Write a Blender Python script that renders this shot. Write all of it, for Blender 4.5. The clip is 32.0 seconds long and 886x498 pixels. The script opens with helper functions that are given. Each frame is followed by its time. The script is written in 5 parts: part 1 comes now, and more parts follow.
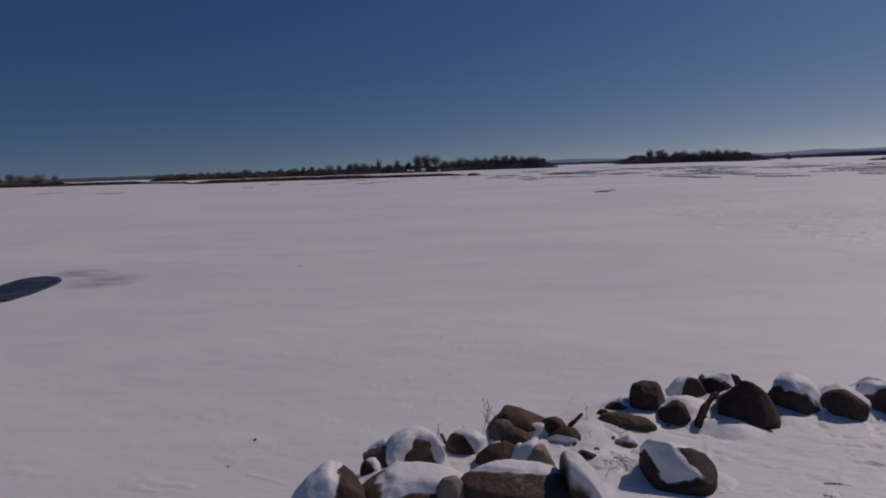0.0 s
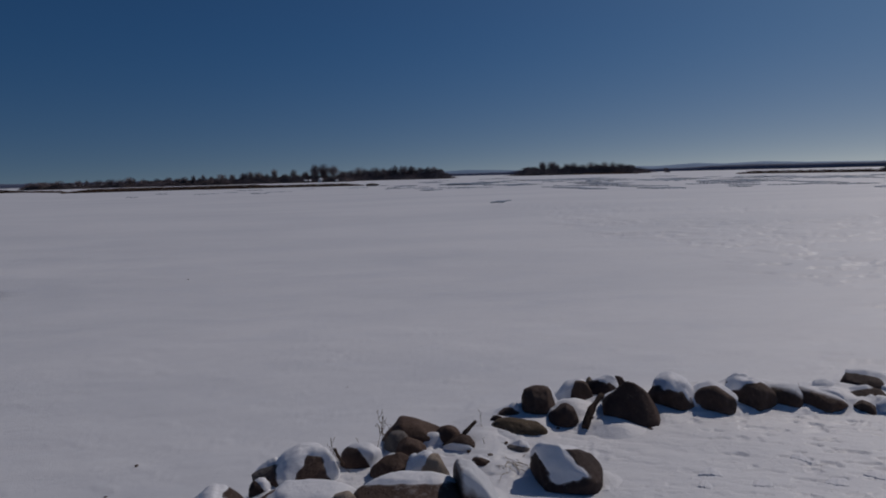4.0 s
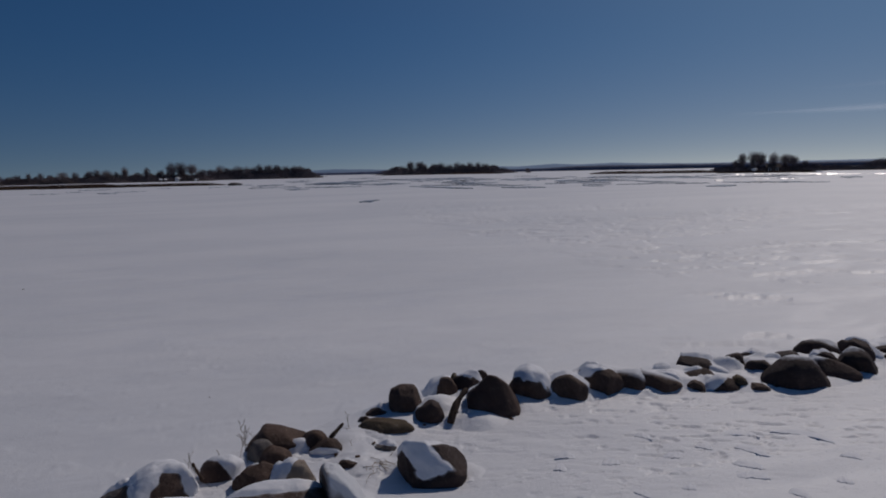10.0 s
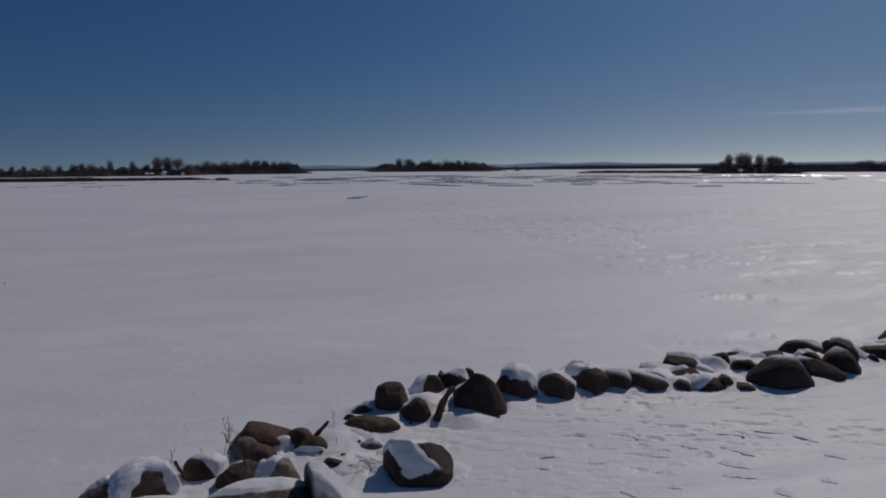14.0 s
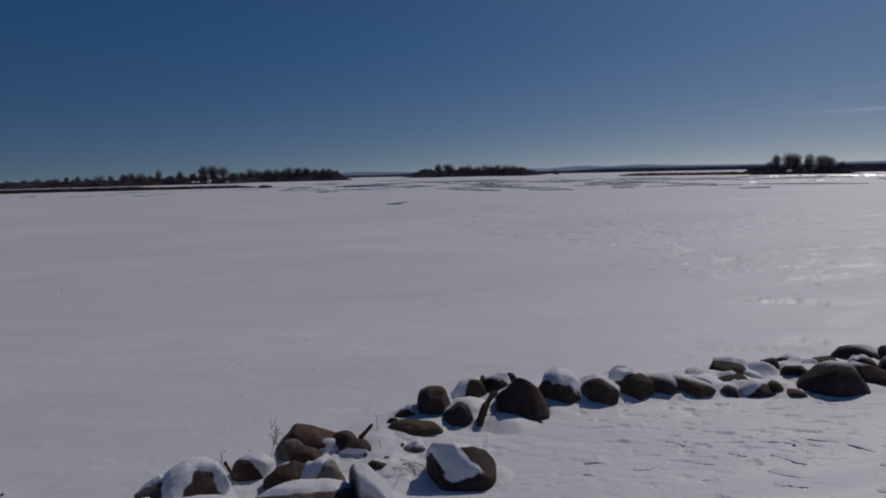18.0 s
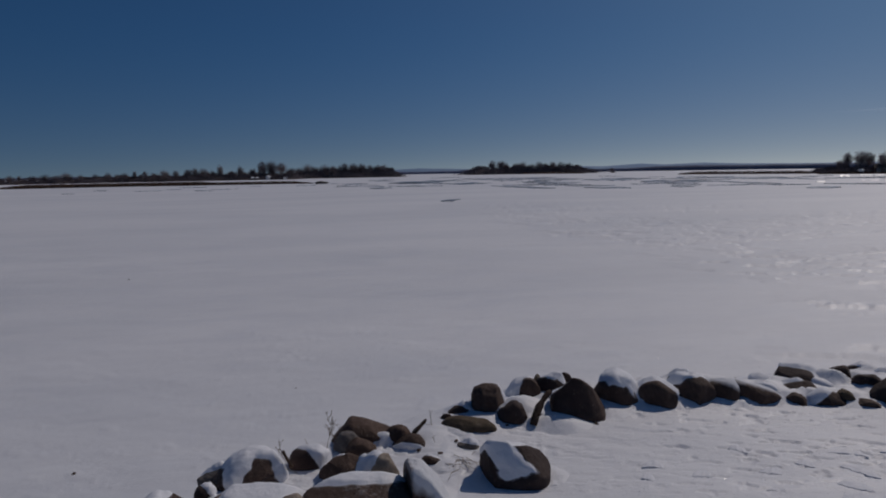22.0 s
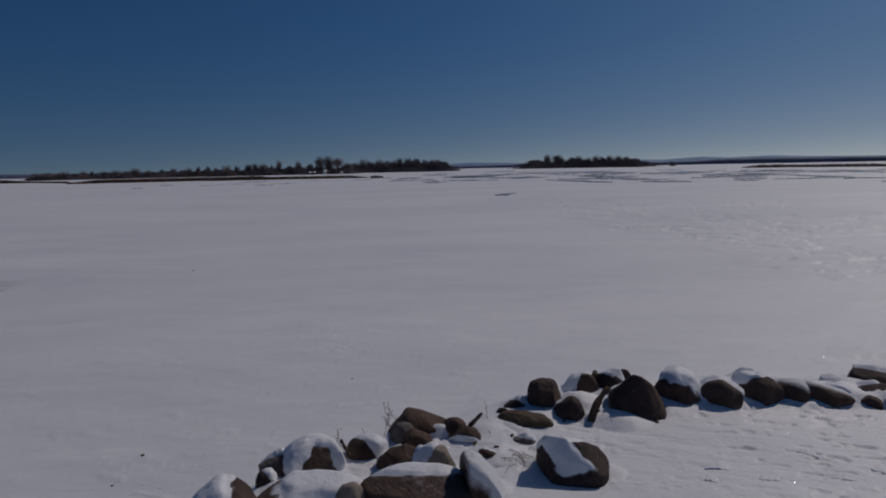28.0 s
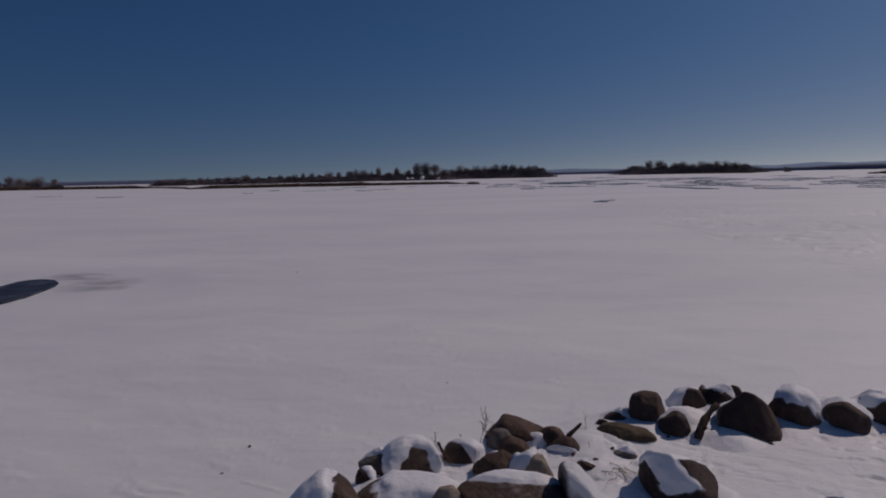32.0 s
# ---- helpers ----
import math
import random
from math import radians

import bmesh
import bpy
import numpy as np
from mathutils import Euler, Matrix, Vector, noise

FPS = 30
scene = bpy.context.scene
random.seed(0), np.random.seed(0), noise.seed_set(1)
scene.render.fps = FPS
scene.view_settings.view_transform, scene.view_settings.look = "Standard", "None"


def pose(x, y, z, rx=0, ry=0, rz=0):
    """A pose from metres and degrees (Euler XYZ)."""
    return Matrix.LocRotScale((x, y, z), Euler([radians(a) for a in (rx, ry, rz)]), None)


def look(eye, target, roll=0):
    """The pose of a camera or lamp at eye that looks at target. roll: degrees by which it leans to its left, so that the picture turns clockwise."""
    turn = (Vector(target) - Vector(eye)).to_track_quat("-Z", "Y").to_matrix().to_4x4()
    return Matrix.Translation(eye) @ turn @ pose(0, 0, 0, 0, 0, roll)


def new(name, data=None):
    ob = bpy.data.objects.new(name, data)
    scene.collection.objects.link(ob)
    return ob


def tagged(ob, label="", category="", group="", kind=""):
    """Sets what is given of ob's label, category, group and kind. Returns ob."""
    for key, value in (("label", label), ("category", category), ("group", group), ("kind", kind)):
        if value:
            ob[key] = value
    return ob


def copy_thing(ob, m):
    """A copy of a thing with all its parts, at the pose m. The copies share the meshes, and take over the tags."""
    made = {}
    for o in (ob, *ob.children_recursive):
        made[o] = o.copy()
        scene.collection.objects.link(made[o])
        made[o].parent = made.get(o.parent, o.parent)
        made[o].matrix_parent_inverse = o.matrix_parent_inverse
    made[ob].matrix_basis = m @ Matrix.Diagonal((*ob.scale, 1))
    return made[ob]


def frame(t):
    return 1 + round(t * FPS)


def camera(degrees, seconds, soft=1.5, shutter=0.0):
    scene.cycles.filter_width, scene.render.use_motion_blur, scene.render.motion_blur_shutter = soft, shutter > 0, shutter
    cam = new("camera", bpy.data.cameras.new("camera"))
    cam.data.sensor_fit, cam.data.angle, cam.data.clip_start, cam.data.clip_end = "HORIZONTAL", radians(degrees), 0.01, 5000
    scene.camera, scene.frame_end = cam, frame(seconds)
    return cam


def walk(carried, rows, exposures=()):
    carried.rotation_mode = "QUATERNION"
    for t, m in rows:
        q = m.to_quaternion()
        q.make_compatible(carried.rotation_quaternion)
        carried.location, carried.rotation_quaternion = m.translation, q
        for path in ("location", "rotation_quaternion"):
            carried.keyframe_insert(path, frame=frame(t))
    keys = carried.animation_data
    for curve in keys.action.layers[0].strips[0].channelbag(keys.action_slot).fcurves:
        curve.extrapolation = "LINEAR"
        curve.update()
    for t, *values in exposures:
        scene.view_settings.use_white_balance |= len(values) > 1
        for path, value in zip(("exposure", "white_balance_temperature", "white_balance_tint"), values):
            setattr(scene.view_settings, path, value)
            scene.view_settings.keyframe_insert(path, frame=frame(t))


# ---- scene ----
cam = camera(68.57, 32.0, soft=1.92)
PATH = [
    (0, (0.0002, 0.0000, 1.6500), (-0.1497, 4.9575, 1.0174), -1.891),
    (0.5, (0.0067, 0.0012, 1.6487), (-0.1216, 4.9586, 1.0107), -1.859),
    (1, (0.0089, 0.0060, 1.6465), (-0.0775, 4.9653, 1.0150), -1.738),
    (1.5, (0.0143, 0.0198, 1.6418), (0.0090, 4.9783, 0.9984), -1.645),
    (2, (0.0164, 0.0231, 1.6442), (0.0656, 4.9800, 0.9909), -1.595),
    (2.5, (0.0170, 0.0356, 1.6370), (0.1297, 4.9900, 0.9725), -1.508),
    (3, (0.0258, 0.0344, 1.6397), (0.4095, 4.9835, 1.0405), -0.751),
    (3.5, (0.0348, 0.0272, 1.6415), (0.5597, 4.9655, 1.0600), -1.039),
    (5.5, (0.0515, -0.0032, 1.6537), (1.0612, 4.8627, 1.1027), -1.295),
    (6, (0.0566, 0.0090, 1.6481), (1.2169, 4.8368, 1.0603), -1.065),
    (6.5, (0.0603, 0.0085, 1.6477), (1.3073, 4.8125, 1.0429), -1.001),
    (7, (0.0627, 0.0009, 1.6496), (1.3882, 4.7781, 1.0009), -1.161),
    (7.5, (0.0665, -0.0077, 1.6544), (1.4118, 4.7651, 1.0140), -1.245),
    (8, (0.0687, -0.0084, 1.6546), (1.4702, 4.7466, 1.0022), -1.031),
    (8.5, (0.0702, -0.0080, 1.6552), (1.5442, 4.7290, 1.0325), -1.112),
    (9, (0.0702, -0.0075, 1.6556), (1.5894, 4.7174, 1.0498), -1.126),
    (9.5, (0.0722, -0.0067, 1.6540), (1.6020, 4.7139, 1.0409), -1.144),
    (10, (0.0733, -0.0080, 1.6554), (1.6655, 4.6933, 1.0532), -1.146),
    (10.5, (0.0744, 0.0015, 1.6537), (1.7585, 4.6700, 1.0461), -0.791),
    (11, (0.0803, -0.0035, 1.6545), (1.8399, 4.6350, 1.0315), -0.636),
    (11.5, (0.0797, -0.0026, 1.6556), (1.8260, 4.6403, 1.0277), -0.590),
    (12, (0.0777, -0.0016, 1.6556), (1.8115, 4.6479, 1.0420), -0.596),
    (12.5, (0.0772, 0.0014, 1.6574), (1.8054, 4.6550, 1.0593), -0.526),
    (13, (0.0771, 0.0063, 1.6551), (1.7568, 4.6786, 1.0647), -0.453),
    (13.5, (0.0775, 0.0097, 1.6532), (1.7500, 4.6834, 1.0541), -0.466),
    (14, (0.0811, 0.0164, 1.6514), (1.7599, 4.6847, 1.0279), -0.483),
    (14.5, (0.0843, 0.0156, 1.6529), (1.7558, 4.6875, 1.0368), -0.442),
    (16.5, (0.0772, 0.0176, 1.6489), (1.6772, 4.7133, 1.0245), -0.895),
    (17, (0.0724, 0.0028, 1.6527), (1.5893, 4.7272, 1.0371), -1.039),
    (17.5, (0.0627, -0.0026, 1.6514), (1.5172, 4.7444, 1.0600), -1.253),
    (18, (0.0629, -0.0039, 1.6541), (1.4544, 4.7633, 1.0731), -1.277),
    (18.5, (0.0551, -0.0106, 1.6565), (1.3734, 4.7811, 1.1080), -1.260),
    (19, (0.0500, -0.0112, 1.6560), (1.2334, 4.8156, 1.1074), -1.223),
    (19.5, (0.0449, -0.0105, 1.6571), (1.1720, 4.8310, 1.1198), -1.100),
    (20, (0.0448, -0.0082, 1.6546), (1.1520, 4.8362, 1.1011), -1.380),
    (20.5, (0.0431, -0.0088, 1.6534), (1.1283, 4.8409, 1.1033), -1.257),
    (21, (0.0442, -0.0104, 1.6533), (1.0945, 4.8448, 1.0837), -1.262),
    (21.5, (0.0444, -0.0040, 1.6535), (1.0935, 4.8524, 1.0931), -1.081),
    (22, (0.0414, 0.0094, 1.6509), (1.0403, 4.8723, 1.0558), -0.935),
    (22.5, (0.0446, 0.0107, 1.6508), (1.0425, 4.8708, 1.0315), -1.063),
    (23, (0.0459, 0.0040, 1.6493), (1.0339, 4.8684, 1.0482), -1.116),
    (23.5, (0.0451, 0.0039, 1.6500), (1.0112, 4.8728, 1.0500), -1.199),
    (24, (0.0432, 0.0080, 1.6531), (0.9819, 4.8819, 1.0495), -1.398),
    (24.5, (0.0438, 0.0089, 1.6520), (1.0083, 4.8775, 1.0469), -1.374),
    (25, (0.0438, 0.0115, 1.6496), (1.0029, 4.8847, 1.0740), -1.250),
    (25.5, (0.0433, 0.0135, 1.6505), (0.9745, 4.8899, 1.0561), -1.676),
    (27.5, (0.0259, 0.0174, 1.6472), (0.7207, 4.9309, 1.0351), -1.515),
    (28, (0.0230, 0.0267, 1.6407), (0.6125, 4.9514, 1.0088), -1.128),
    (28.5, (0.0229, 0.0143, 1.6409), (0.5744, 4.9473, 1.0398), -0.795),
    (29, (0.0199, 0.0111, 1.6421), (0.4288, 4.9607, 1.0638), -0.986),
    (29.5, (0.0110, 0.0129, 1.6389), (0.2381, 4.9746, 1.0646), -1.277),
    (30, (-0.0052, 0.0288, 1.6374), (0.1042, 4.9957, 1.0731), -1.252),
    (30.5, (-0.0103, 0.0358, 1.6350), (0.0745, 4.9997, 1.0411), -1.086),
    (31, (-0.0037, 0.0339, 1.6349), (0.0115, 4.9996, 1.0508), -1.352),
    (31.5, (-0.0023, 0.0342, 1.6346), (-0.0560, 5.0020, 1.0704), -1.335),
    (32, (-0.0052, 0.0371, 1.6326), (-0.1427, 5.0025, 1.0619), -1.178),
]
walk(cam, [(t, look(eye, target, roll)) for t, eye, target, roll in PATH],
     [(0, -0.91, 6850, 22), (3.0, -0.90, 6850, 21), (3.5, -1.05, 6450, 12), (6, -1.05, 6450, 12), (13, -1.05, 6450, 12), (23, -1.10, 6450, 12),
      (28, -1.15, 6450, 12), (30, -1.15, 6450, 12), (31, -1.05, 6850, 21), (32, -1.05, 6850, 21)])

# ---------------------------------------------------------------- light
SUN_AZ, SUN_EL = 57.0, 44.0          # degrees, azimuth to the right of +y
world = bpy.data.worlds.new("winter_sky")
scene.world = world
world.use_nodes = True
wn, wl = world.node_tree.nodes, world.node_tree.links


way_up = wn.new("ShaderNodeTexCoord")


def sky_layer(air, dust, ozone, tone, low, lift):
    """Clear sky with the given air, seen through a filter of that tone, and of another low over the horizon; lift raises the view off the thick air of the horizon."""
    k = wn.new("ShaderNodeTexSky")
    k.sky_type, k.sun_disc = "NISHITA", False
    k.sun_elevation, k.sun_rotation = radians(SUN_EL), radians(SUN_AZ)
    k.altitude, k.air_density, k.dust_density, k.ozone_density = 0, air, dust, ozone
    up = wn.new("ShaderNodeVectorMath")
    up.operation = "ADD"
    up.inputs[1].default_value = (0, 0, lift)
    unit = wn.new("ShaderNodeVectorMath")
    unit.operation = "NORMALIZE"
    wl.new(way_up.outputs["Generated"], up.inputs[0])
    wl.new(up.outputs[0], unit.inputs[0])
    wl.new(unit.outputs[0], k.inputs["Vector"])
    split, rise = wn.new("ShaderNodeSeparateXYZ"), wn.new("ShaderNodeMapRange")
    rise.interpolation_type = "SMOOTHSTEP"
    rise.inputs["From Min"].default_value, rise.inputs["From Max"].default_value = -0.03, 0.22
    wl.new(way_up.outputs["Generated"], split.inputs[0])
    wl.new(split.outputs["Z"], rise.inputs["Value"])
    tint = wn.new("ShaderNodeMix")
    tint.data_type = "RGBA"
    tint.inputs[6].default_value, tint.inputs[7].default_value = (*low, 1), (*tone, 1)
    wl.new(rise.outputs["Result"], tint.inputs[0])
    m = wn.new("ShaderNodeMix")
    m.data_type, m.blend_type = "RGBA", "MULTIPLY"
    m.inputs[0].default_value = 1.0
    wl.new(tint.outputs[2], m.inputs[7])
    wl.new(k.outputs["Color"], m.inputs[6])
    return m.outputs[2]


both = wn.new("ShaderNodeMix")                     # blue air, and the pale haze that thickens to the horizon and the sun
both.data_type, both.blend_type = "RGBA", "ADD"
both.inputs[0].default_value = 1.0
wl.new(sky_layer(1.0, 0.0, 3.0, (0.25, 0.655, 1.04), (0.36, 0.62, 0.94), 0.07), both.inputs[6])
wl.new(sky_layer(0.0, 0.4, 0.0, (1.5, 1.93, 1.68), (2.4, 2.35, 1.78), 0.02), both.inputs[7])
wl.new(both.outputs[2], wn["Background"].inputs["Color"])
wn["Background"].inputs["Strength"].default_value = 0.05

sun_data = bpy.data.lights.new("sun", "SUN")
sun_data.energy, sun_data.angle, sun_data.color = 2.65, radians(0.53), (1.0, 0.9, 0.83)
sun = new("sun", sun_data)
toward_sun = Vector((math.sin(radians(SUN_AZ)) * math.cos(radians(SUN_EL)),
                     math.cos(radians(SUN_AZ)) * math.cos(radians(SUN_EL)), math.sin(radians(SUN_EL))))
sun.matrix_world = look(toward_sun * 50, (0, 0, 0))


# ---------------------------------------------------------------- materials
def material(name, rough=0.7, spec=0.4):
    m = bpy.data.materials.new(name)
    m.use_nodes = True
    b = m.node_tree.nodes["Principled BSDF"]
    b.inputs["Roughness"].default_value = rough
    b.inputs["Specular IOR Level"].default_value = spec
    return m, m.node_tree.nodes, m.node_tree.links, b


def noise_node(n, l, vec, scale, detail=5.0, rough=0.6, dist=0.0):
    t = n.new("ShaderNodeTexNoise")
    t.inputs["Scale"].default_value, t.inputs["Detail"].default_value = scale, detail
    t.inputs["Roughness"].default_value, t.inputs["Distortion"].default_value = rough, dist
    l.new(vec, t.inputs["Vector"])
    return t.outputs["Fac"]


def ramp(n, l, fac, stops):
    r = n.new("ShaderNodeValToRGB")
    e = r.color_ramp.elements
    while len(e) < len(stops):
        e.new(0.5)
    for k, (p, c) in zip(e, stops):
        k.position, k.color = p, (*c, 1)
    l.new(fac, r.inputs["Fac"])
    return r.outputs["Color"]


def mixed(n, l, fac, a, b, mode="MIX"):
    m = n.new("ShaderNodeMix")
    m.data_type, m.blend_type = "RGBA", mode
    for sock, v in ((m.inputs[0], fac), (m.inputs[6], a), (m.inputs[7], b)):
        if isinstance(v, (int, float)):
            sock.default_value = v
        elif isinstance(v, tuple):
            sock.default_value = (*v, 1)
        else:
            l.new(v, sock)
    return m.outputs[2]


def bumped(n, l, b, pairs):
    last = None
    for height, strength, dist in pairs:
        k = n.new("ShaderNodeBump")
        k.inputs["Strength"].default_value, k.inputs["Distance"].default_value = strength, dist
        l.new(height, k.inputs["Height"])
        if last is not None:
            l.new(last, k.inputs["Normal"])
        last = k.outputs["Normal"]
    l.new(last, b.inputs["Normal"])


def place_vec(n, l, stretch=(1, 1, 1), turn=0.0, own=False):
    c = n.new("ShaderNodeTexCoord") if own else n.new("ShaderNodeNewGeometry")
    m = n.new("ShaderNodeMapping")
    m.inputs["Scale"].default_value = stretch
    m.inputs["Rotation"].default_value = (0, 0, radians(turn))
    l.new(c.outputs["Object" if own else "Position"], m.inputs["Vector"])
    return m.outputs["Vector"]


def snow_ground_material():
    m, n, l, b = material("wind_packed_snow", 0.5, 1.0)
    v = place_vec(n, l)
    drift = place_vec(n, l, (0.32, 1.0, 1.0), 12)
    broad = noise_node(n, l, drift, 0.16, 4, 0.55, 0.6)
    crust = noise_node(n, l, place_vec(n, l, (0.35, 1.0, 1.0), 10), 5.0, 6, 0.62)
    scale = noise_node(n, l, place_vec(n, l, (0.3, 1.0, 1.0), 16), 0.9, 6, 0.7, 1.0)
    grain = noise_node(n, l, v, 55.0, 4, 0.7)
    tone = ramp(n, l, broad, [(0.3, (0.79, 0.8, 0.82)), (0.62, (0.88, 0.88, 0.89))])
    blown = noise_node(n, l, place_vec(n, l, (0.5, 1.0, 1.0), 16), 0.055, 5, 0.62, 0.8)   # wider fields of older, greyer crust
    tone = mixed(n, l, 1.0, tone, ramp(n, l, blown, [(0.4, (0.93, 0.935, 0.945)), (0.58, (1, 1, 1))]), "MULTIPLY")
    tone = mixed(n, l, 0.14, tone, ramp(n, l, crust, [(0.3, (0.72, 0.73, 0.76)), (0.6, (0.92, 0.92, 0.92))]))
    l.new(tone, b.inputs["Base Color"])
    l.new(ramp(n, l, scale, [(0.44, (0.66, 0.66, 0.66)), (0.62, (0.5, 0.5, 0.5))]), b.inputs["Roughness"])
    bumped(n, l, b, [(broad, 0.2, 0.2), (scale, 0.3, 0.04), (crust, 0.3, 0.025), (grain, 0.5, 0.007)])
    return m


def snow_cap_material():
    m, n, l, b = material("drifted_snow", 0.6, 0.3)
    v = place_vec(n, l)
    a = noise_node(n, l, v, 14.0, 5, 0.6)
    g = noise_node(n, l, v, 90.0, 4, 0.7)
    l.new(ramp(n, l, a, [(0.3, (0.76, 0.78, 0.81)), (0.65, (0.88, 0.88, 0.9))]), b.inputs["Base Color"])
    bumped(n, l, b, [(a, 0.5, 0.02), (g, 0.35, 0.003)])
    return m


def stone_material(name, dark, mid, light, rough=0.8):
    m, n, l, b = material(name, rough, 0.35)
    v = place_vec(n, l, own=True)
    big = noise_node(n, l, v, 5.0, 6, 0.65, 0.8)
    fine = noise_node(n, l, v, 38.0, 6, 0.75)
    specks = noise_node(n, l, v, 120.0, 3, 0.6)
    col = ramp(n, l, big, [(0.28, dark), (0.48, mid), (0.66, light)])
    col = mixed(n, l, 0.35, col, ramp(n, l, fine, [(0.3, dark), (0.7, light)]))
    col = mixed(n, l, ramp(n, l, specks, [(0.66, (0, 0, 0)), (0.72, (0.5, 0.5, 0.5))]), col, (0.5, 0.46, 0.4))
    info = n.new("ShaderNodeObjectInfo")
    vary = ramp(n, l, info.outputs["Random"], [(0.0, (0.75, 0.72, 0.7)), (0.5, (1.0, 1.0, 1.0)), (1.0, (1.15, 1.08, 1.0))])
    col = mixed(n, l, 1.0, col, vary, "MULTIPLY")
    frost = n.new("ShaderNodeAttribute")                       # thin dusting of blown snow
    frost.attribute_name = "dusting"
    lain = n.new("ShaderNodeMath")
    lain.operation = "MULTIPLY_ADD"
    lain.inputs[1].default_value, lain.inputs[2].default_value = 0.55, -0.27
    l.new(noise_node(n, l, v, 26.0, 5, 0.7), lain.inputs[0])
    both = n.new("ShaderNodeMath")
    both.operation = "ADD"
    l.new(lain.outputs[0], both.inputs[0])
    l.new(frost.outputs["Fac"], both.inputs[1])
    col = mixed(n, l, ramp(n, l, both.outputs[0], [(0.3, (0, 0, 0)), (0.75, (0.9, 0.9, 0.9))]), col, (0.8, 0.82, 0.85))
    l.new(col, b.inputs["Base Color"])
    bumped(n, l, b, [(big, 0.6, 0.03), (fine, 0.7, 0.012), (specks, 0.4, 0.003)])
    return m


def plain_material(name, a, c, scale=3.0, rough=0.85, spec=0.2, own=False):
    m, n, l, b = material(name, rough, spec)
    v = place_vec(n, l, own=own)
    f = noise_node(n, l, v, scale, 5, 0.65)
    info = n.new("ShaderNodeObjectInfo")
    col = ramp(n, l, f, [(0.3, a), (0.7, c)])
    vary = ramp(n, l, info.outputs["Random"], [(0.0, (0.8, 0.8, 0.8)), (1.0, (1.2, 1.17, 1.12))])
    l.new(mixed(n, l, 1.0, col, vary, "MULTIPLY"), b.inputs["Base Color"])
    return m


def ice_material():
    m, n, l, b = material("bare_river_ice", 0.45, 0.25)
    v = place_vec(n, l, (1, 0.5, 1))
    f = noise_node(n, l, v, 0.22, 6, 0.65, 0.5)
    l.new(ramp(n, l, f, [(0.36, (0.1, 0.12, 0.15)), (0.48, (0.26, 0.295, 0.34)), (0.58, (0.62, 0.65, 0.68)), (0.66, (0.78, 0.79, 0.82))]), b.inputs["Base Color"])
    l.new(ramp(n, l, f, [(0.4, (0.3, 0.3, 0.3)), (0.7, (0.7, 0.7, 0.7))]), b.inputs["Roughness"])
    return m


SNOW, CAP, ICE = snow_ground_material(), snow_cap_material(), ice_material()
STONE = {
    "brown": stone_material("brown_granite", (0.036, 0.02, 0.015), (0.078, 0.047, 0.035), (0.175, 0.118, 0.09)),
    "dark": stone_material("dark_basalt", (0.03, 0.018, 0.015), (0.056, 0.035, 0.03), (0.1, 0.065, 0.055)),
    "tan": stone_material("tan_sandstone", (0.19, 0.15, 0.115), (0.31, 0.25, 0.195), (0.43, 0.36, 0.29)),
    "grey": stone_material("grey_gneiss", (0.07, 0.062, 0.058), (0.15, 0.13, 0.12), (0.25, 0.225, 0.2)),
    "olive": stone_material("mossy_fieldstone", (0.05, 0.034, 0.02), (0.12, 0.084, 0.05), (0.21, 0.16, 0.1)),
}
BARK = plain_material("winter_bark", (0.08, 0.068, 0.06), (0.16, 0.138, 0.125), 2.0)
TWIG = plain_material("bare_twigs", (0.17, 0.14, 0.145), (0.28, 0.235, 0.24), 0.6)
SCRUB = plain_material("leafless_scrub", (0.13, 0.11, 0.115), (0.24, 0.205, 0.21), 0.5)
REED = plain_material("dry_reeds", (0.1, 0.062, 0.045), (0.2, 0.13, 0.09), 1.2)
WEED = plain_material("dry_weed_stalk", (0.16, 0.11, 0.07), (0.32, 0.24, 0.16), 20.0)
# pale blue of the distance haze is mixed into the hill colour
HILL = plain_material("haze_tinted_hill", (0.24, 0.36, 0.53), (0.31, 0.43, 0.6), 0.004)
# woods lightened and blued here for the hazy air in front of them
WOOD_FAR = plain_material("haze_tinted_forest", (0.12, 0.145, 0.22), (0.16, 0.19, 0.28), 0.05)
WHITE_WALL = plain_material("white_siding", (0.72, 0.72, 0.7), (0.82, 0.82, 0.8), 1.5, 0.6)
DARK_WALL = plain_material("weathered_boards", (0.07, 0.055, 0.045), (0.13, 0.1, 0.085), 1.5)
GLASS = plain_material("dark_window_glass", (0.02, 0.025, 0.03), (0.035, 0.04, 0.05), 1.0, 0.1, 0.5)


# ---------------------------------------------------------------- geometry helpers
def lattice(ix, iy, seed):
    h = (ix.astype(np.int64) * 374761393 + iy.astype(np.int64) * 668265263 + seed * 974634777) & 0x7FFFFFFF
    h = ((h ^ (h >> 13)) * 1274126177) & 0x7FFFFFFF
    return ((h ^ (h >> 16)) & 0xFFFF) / 65535.0 * 2 - 1


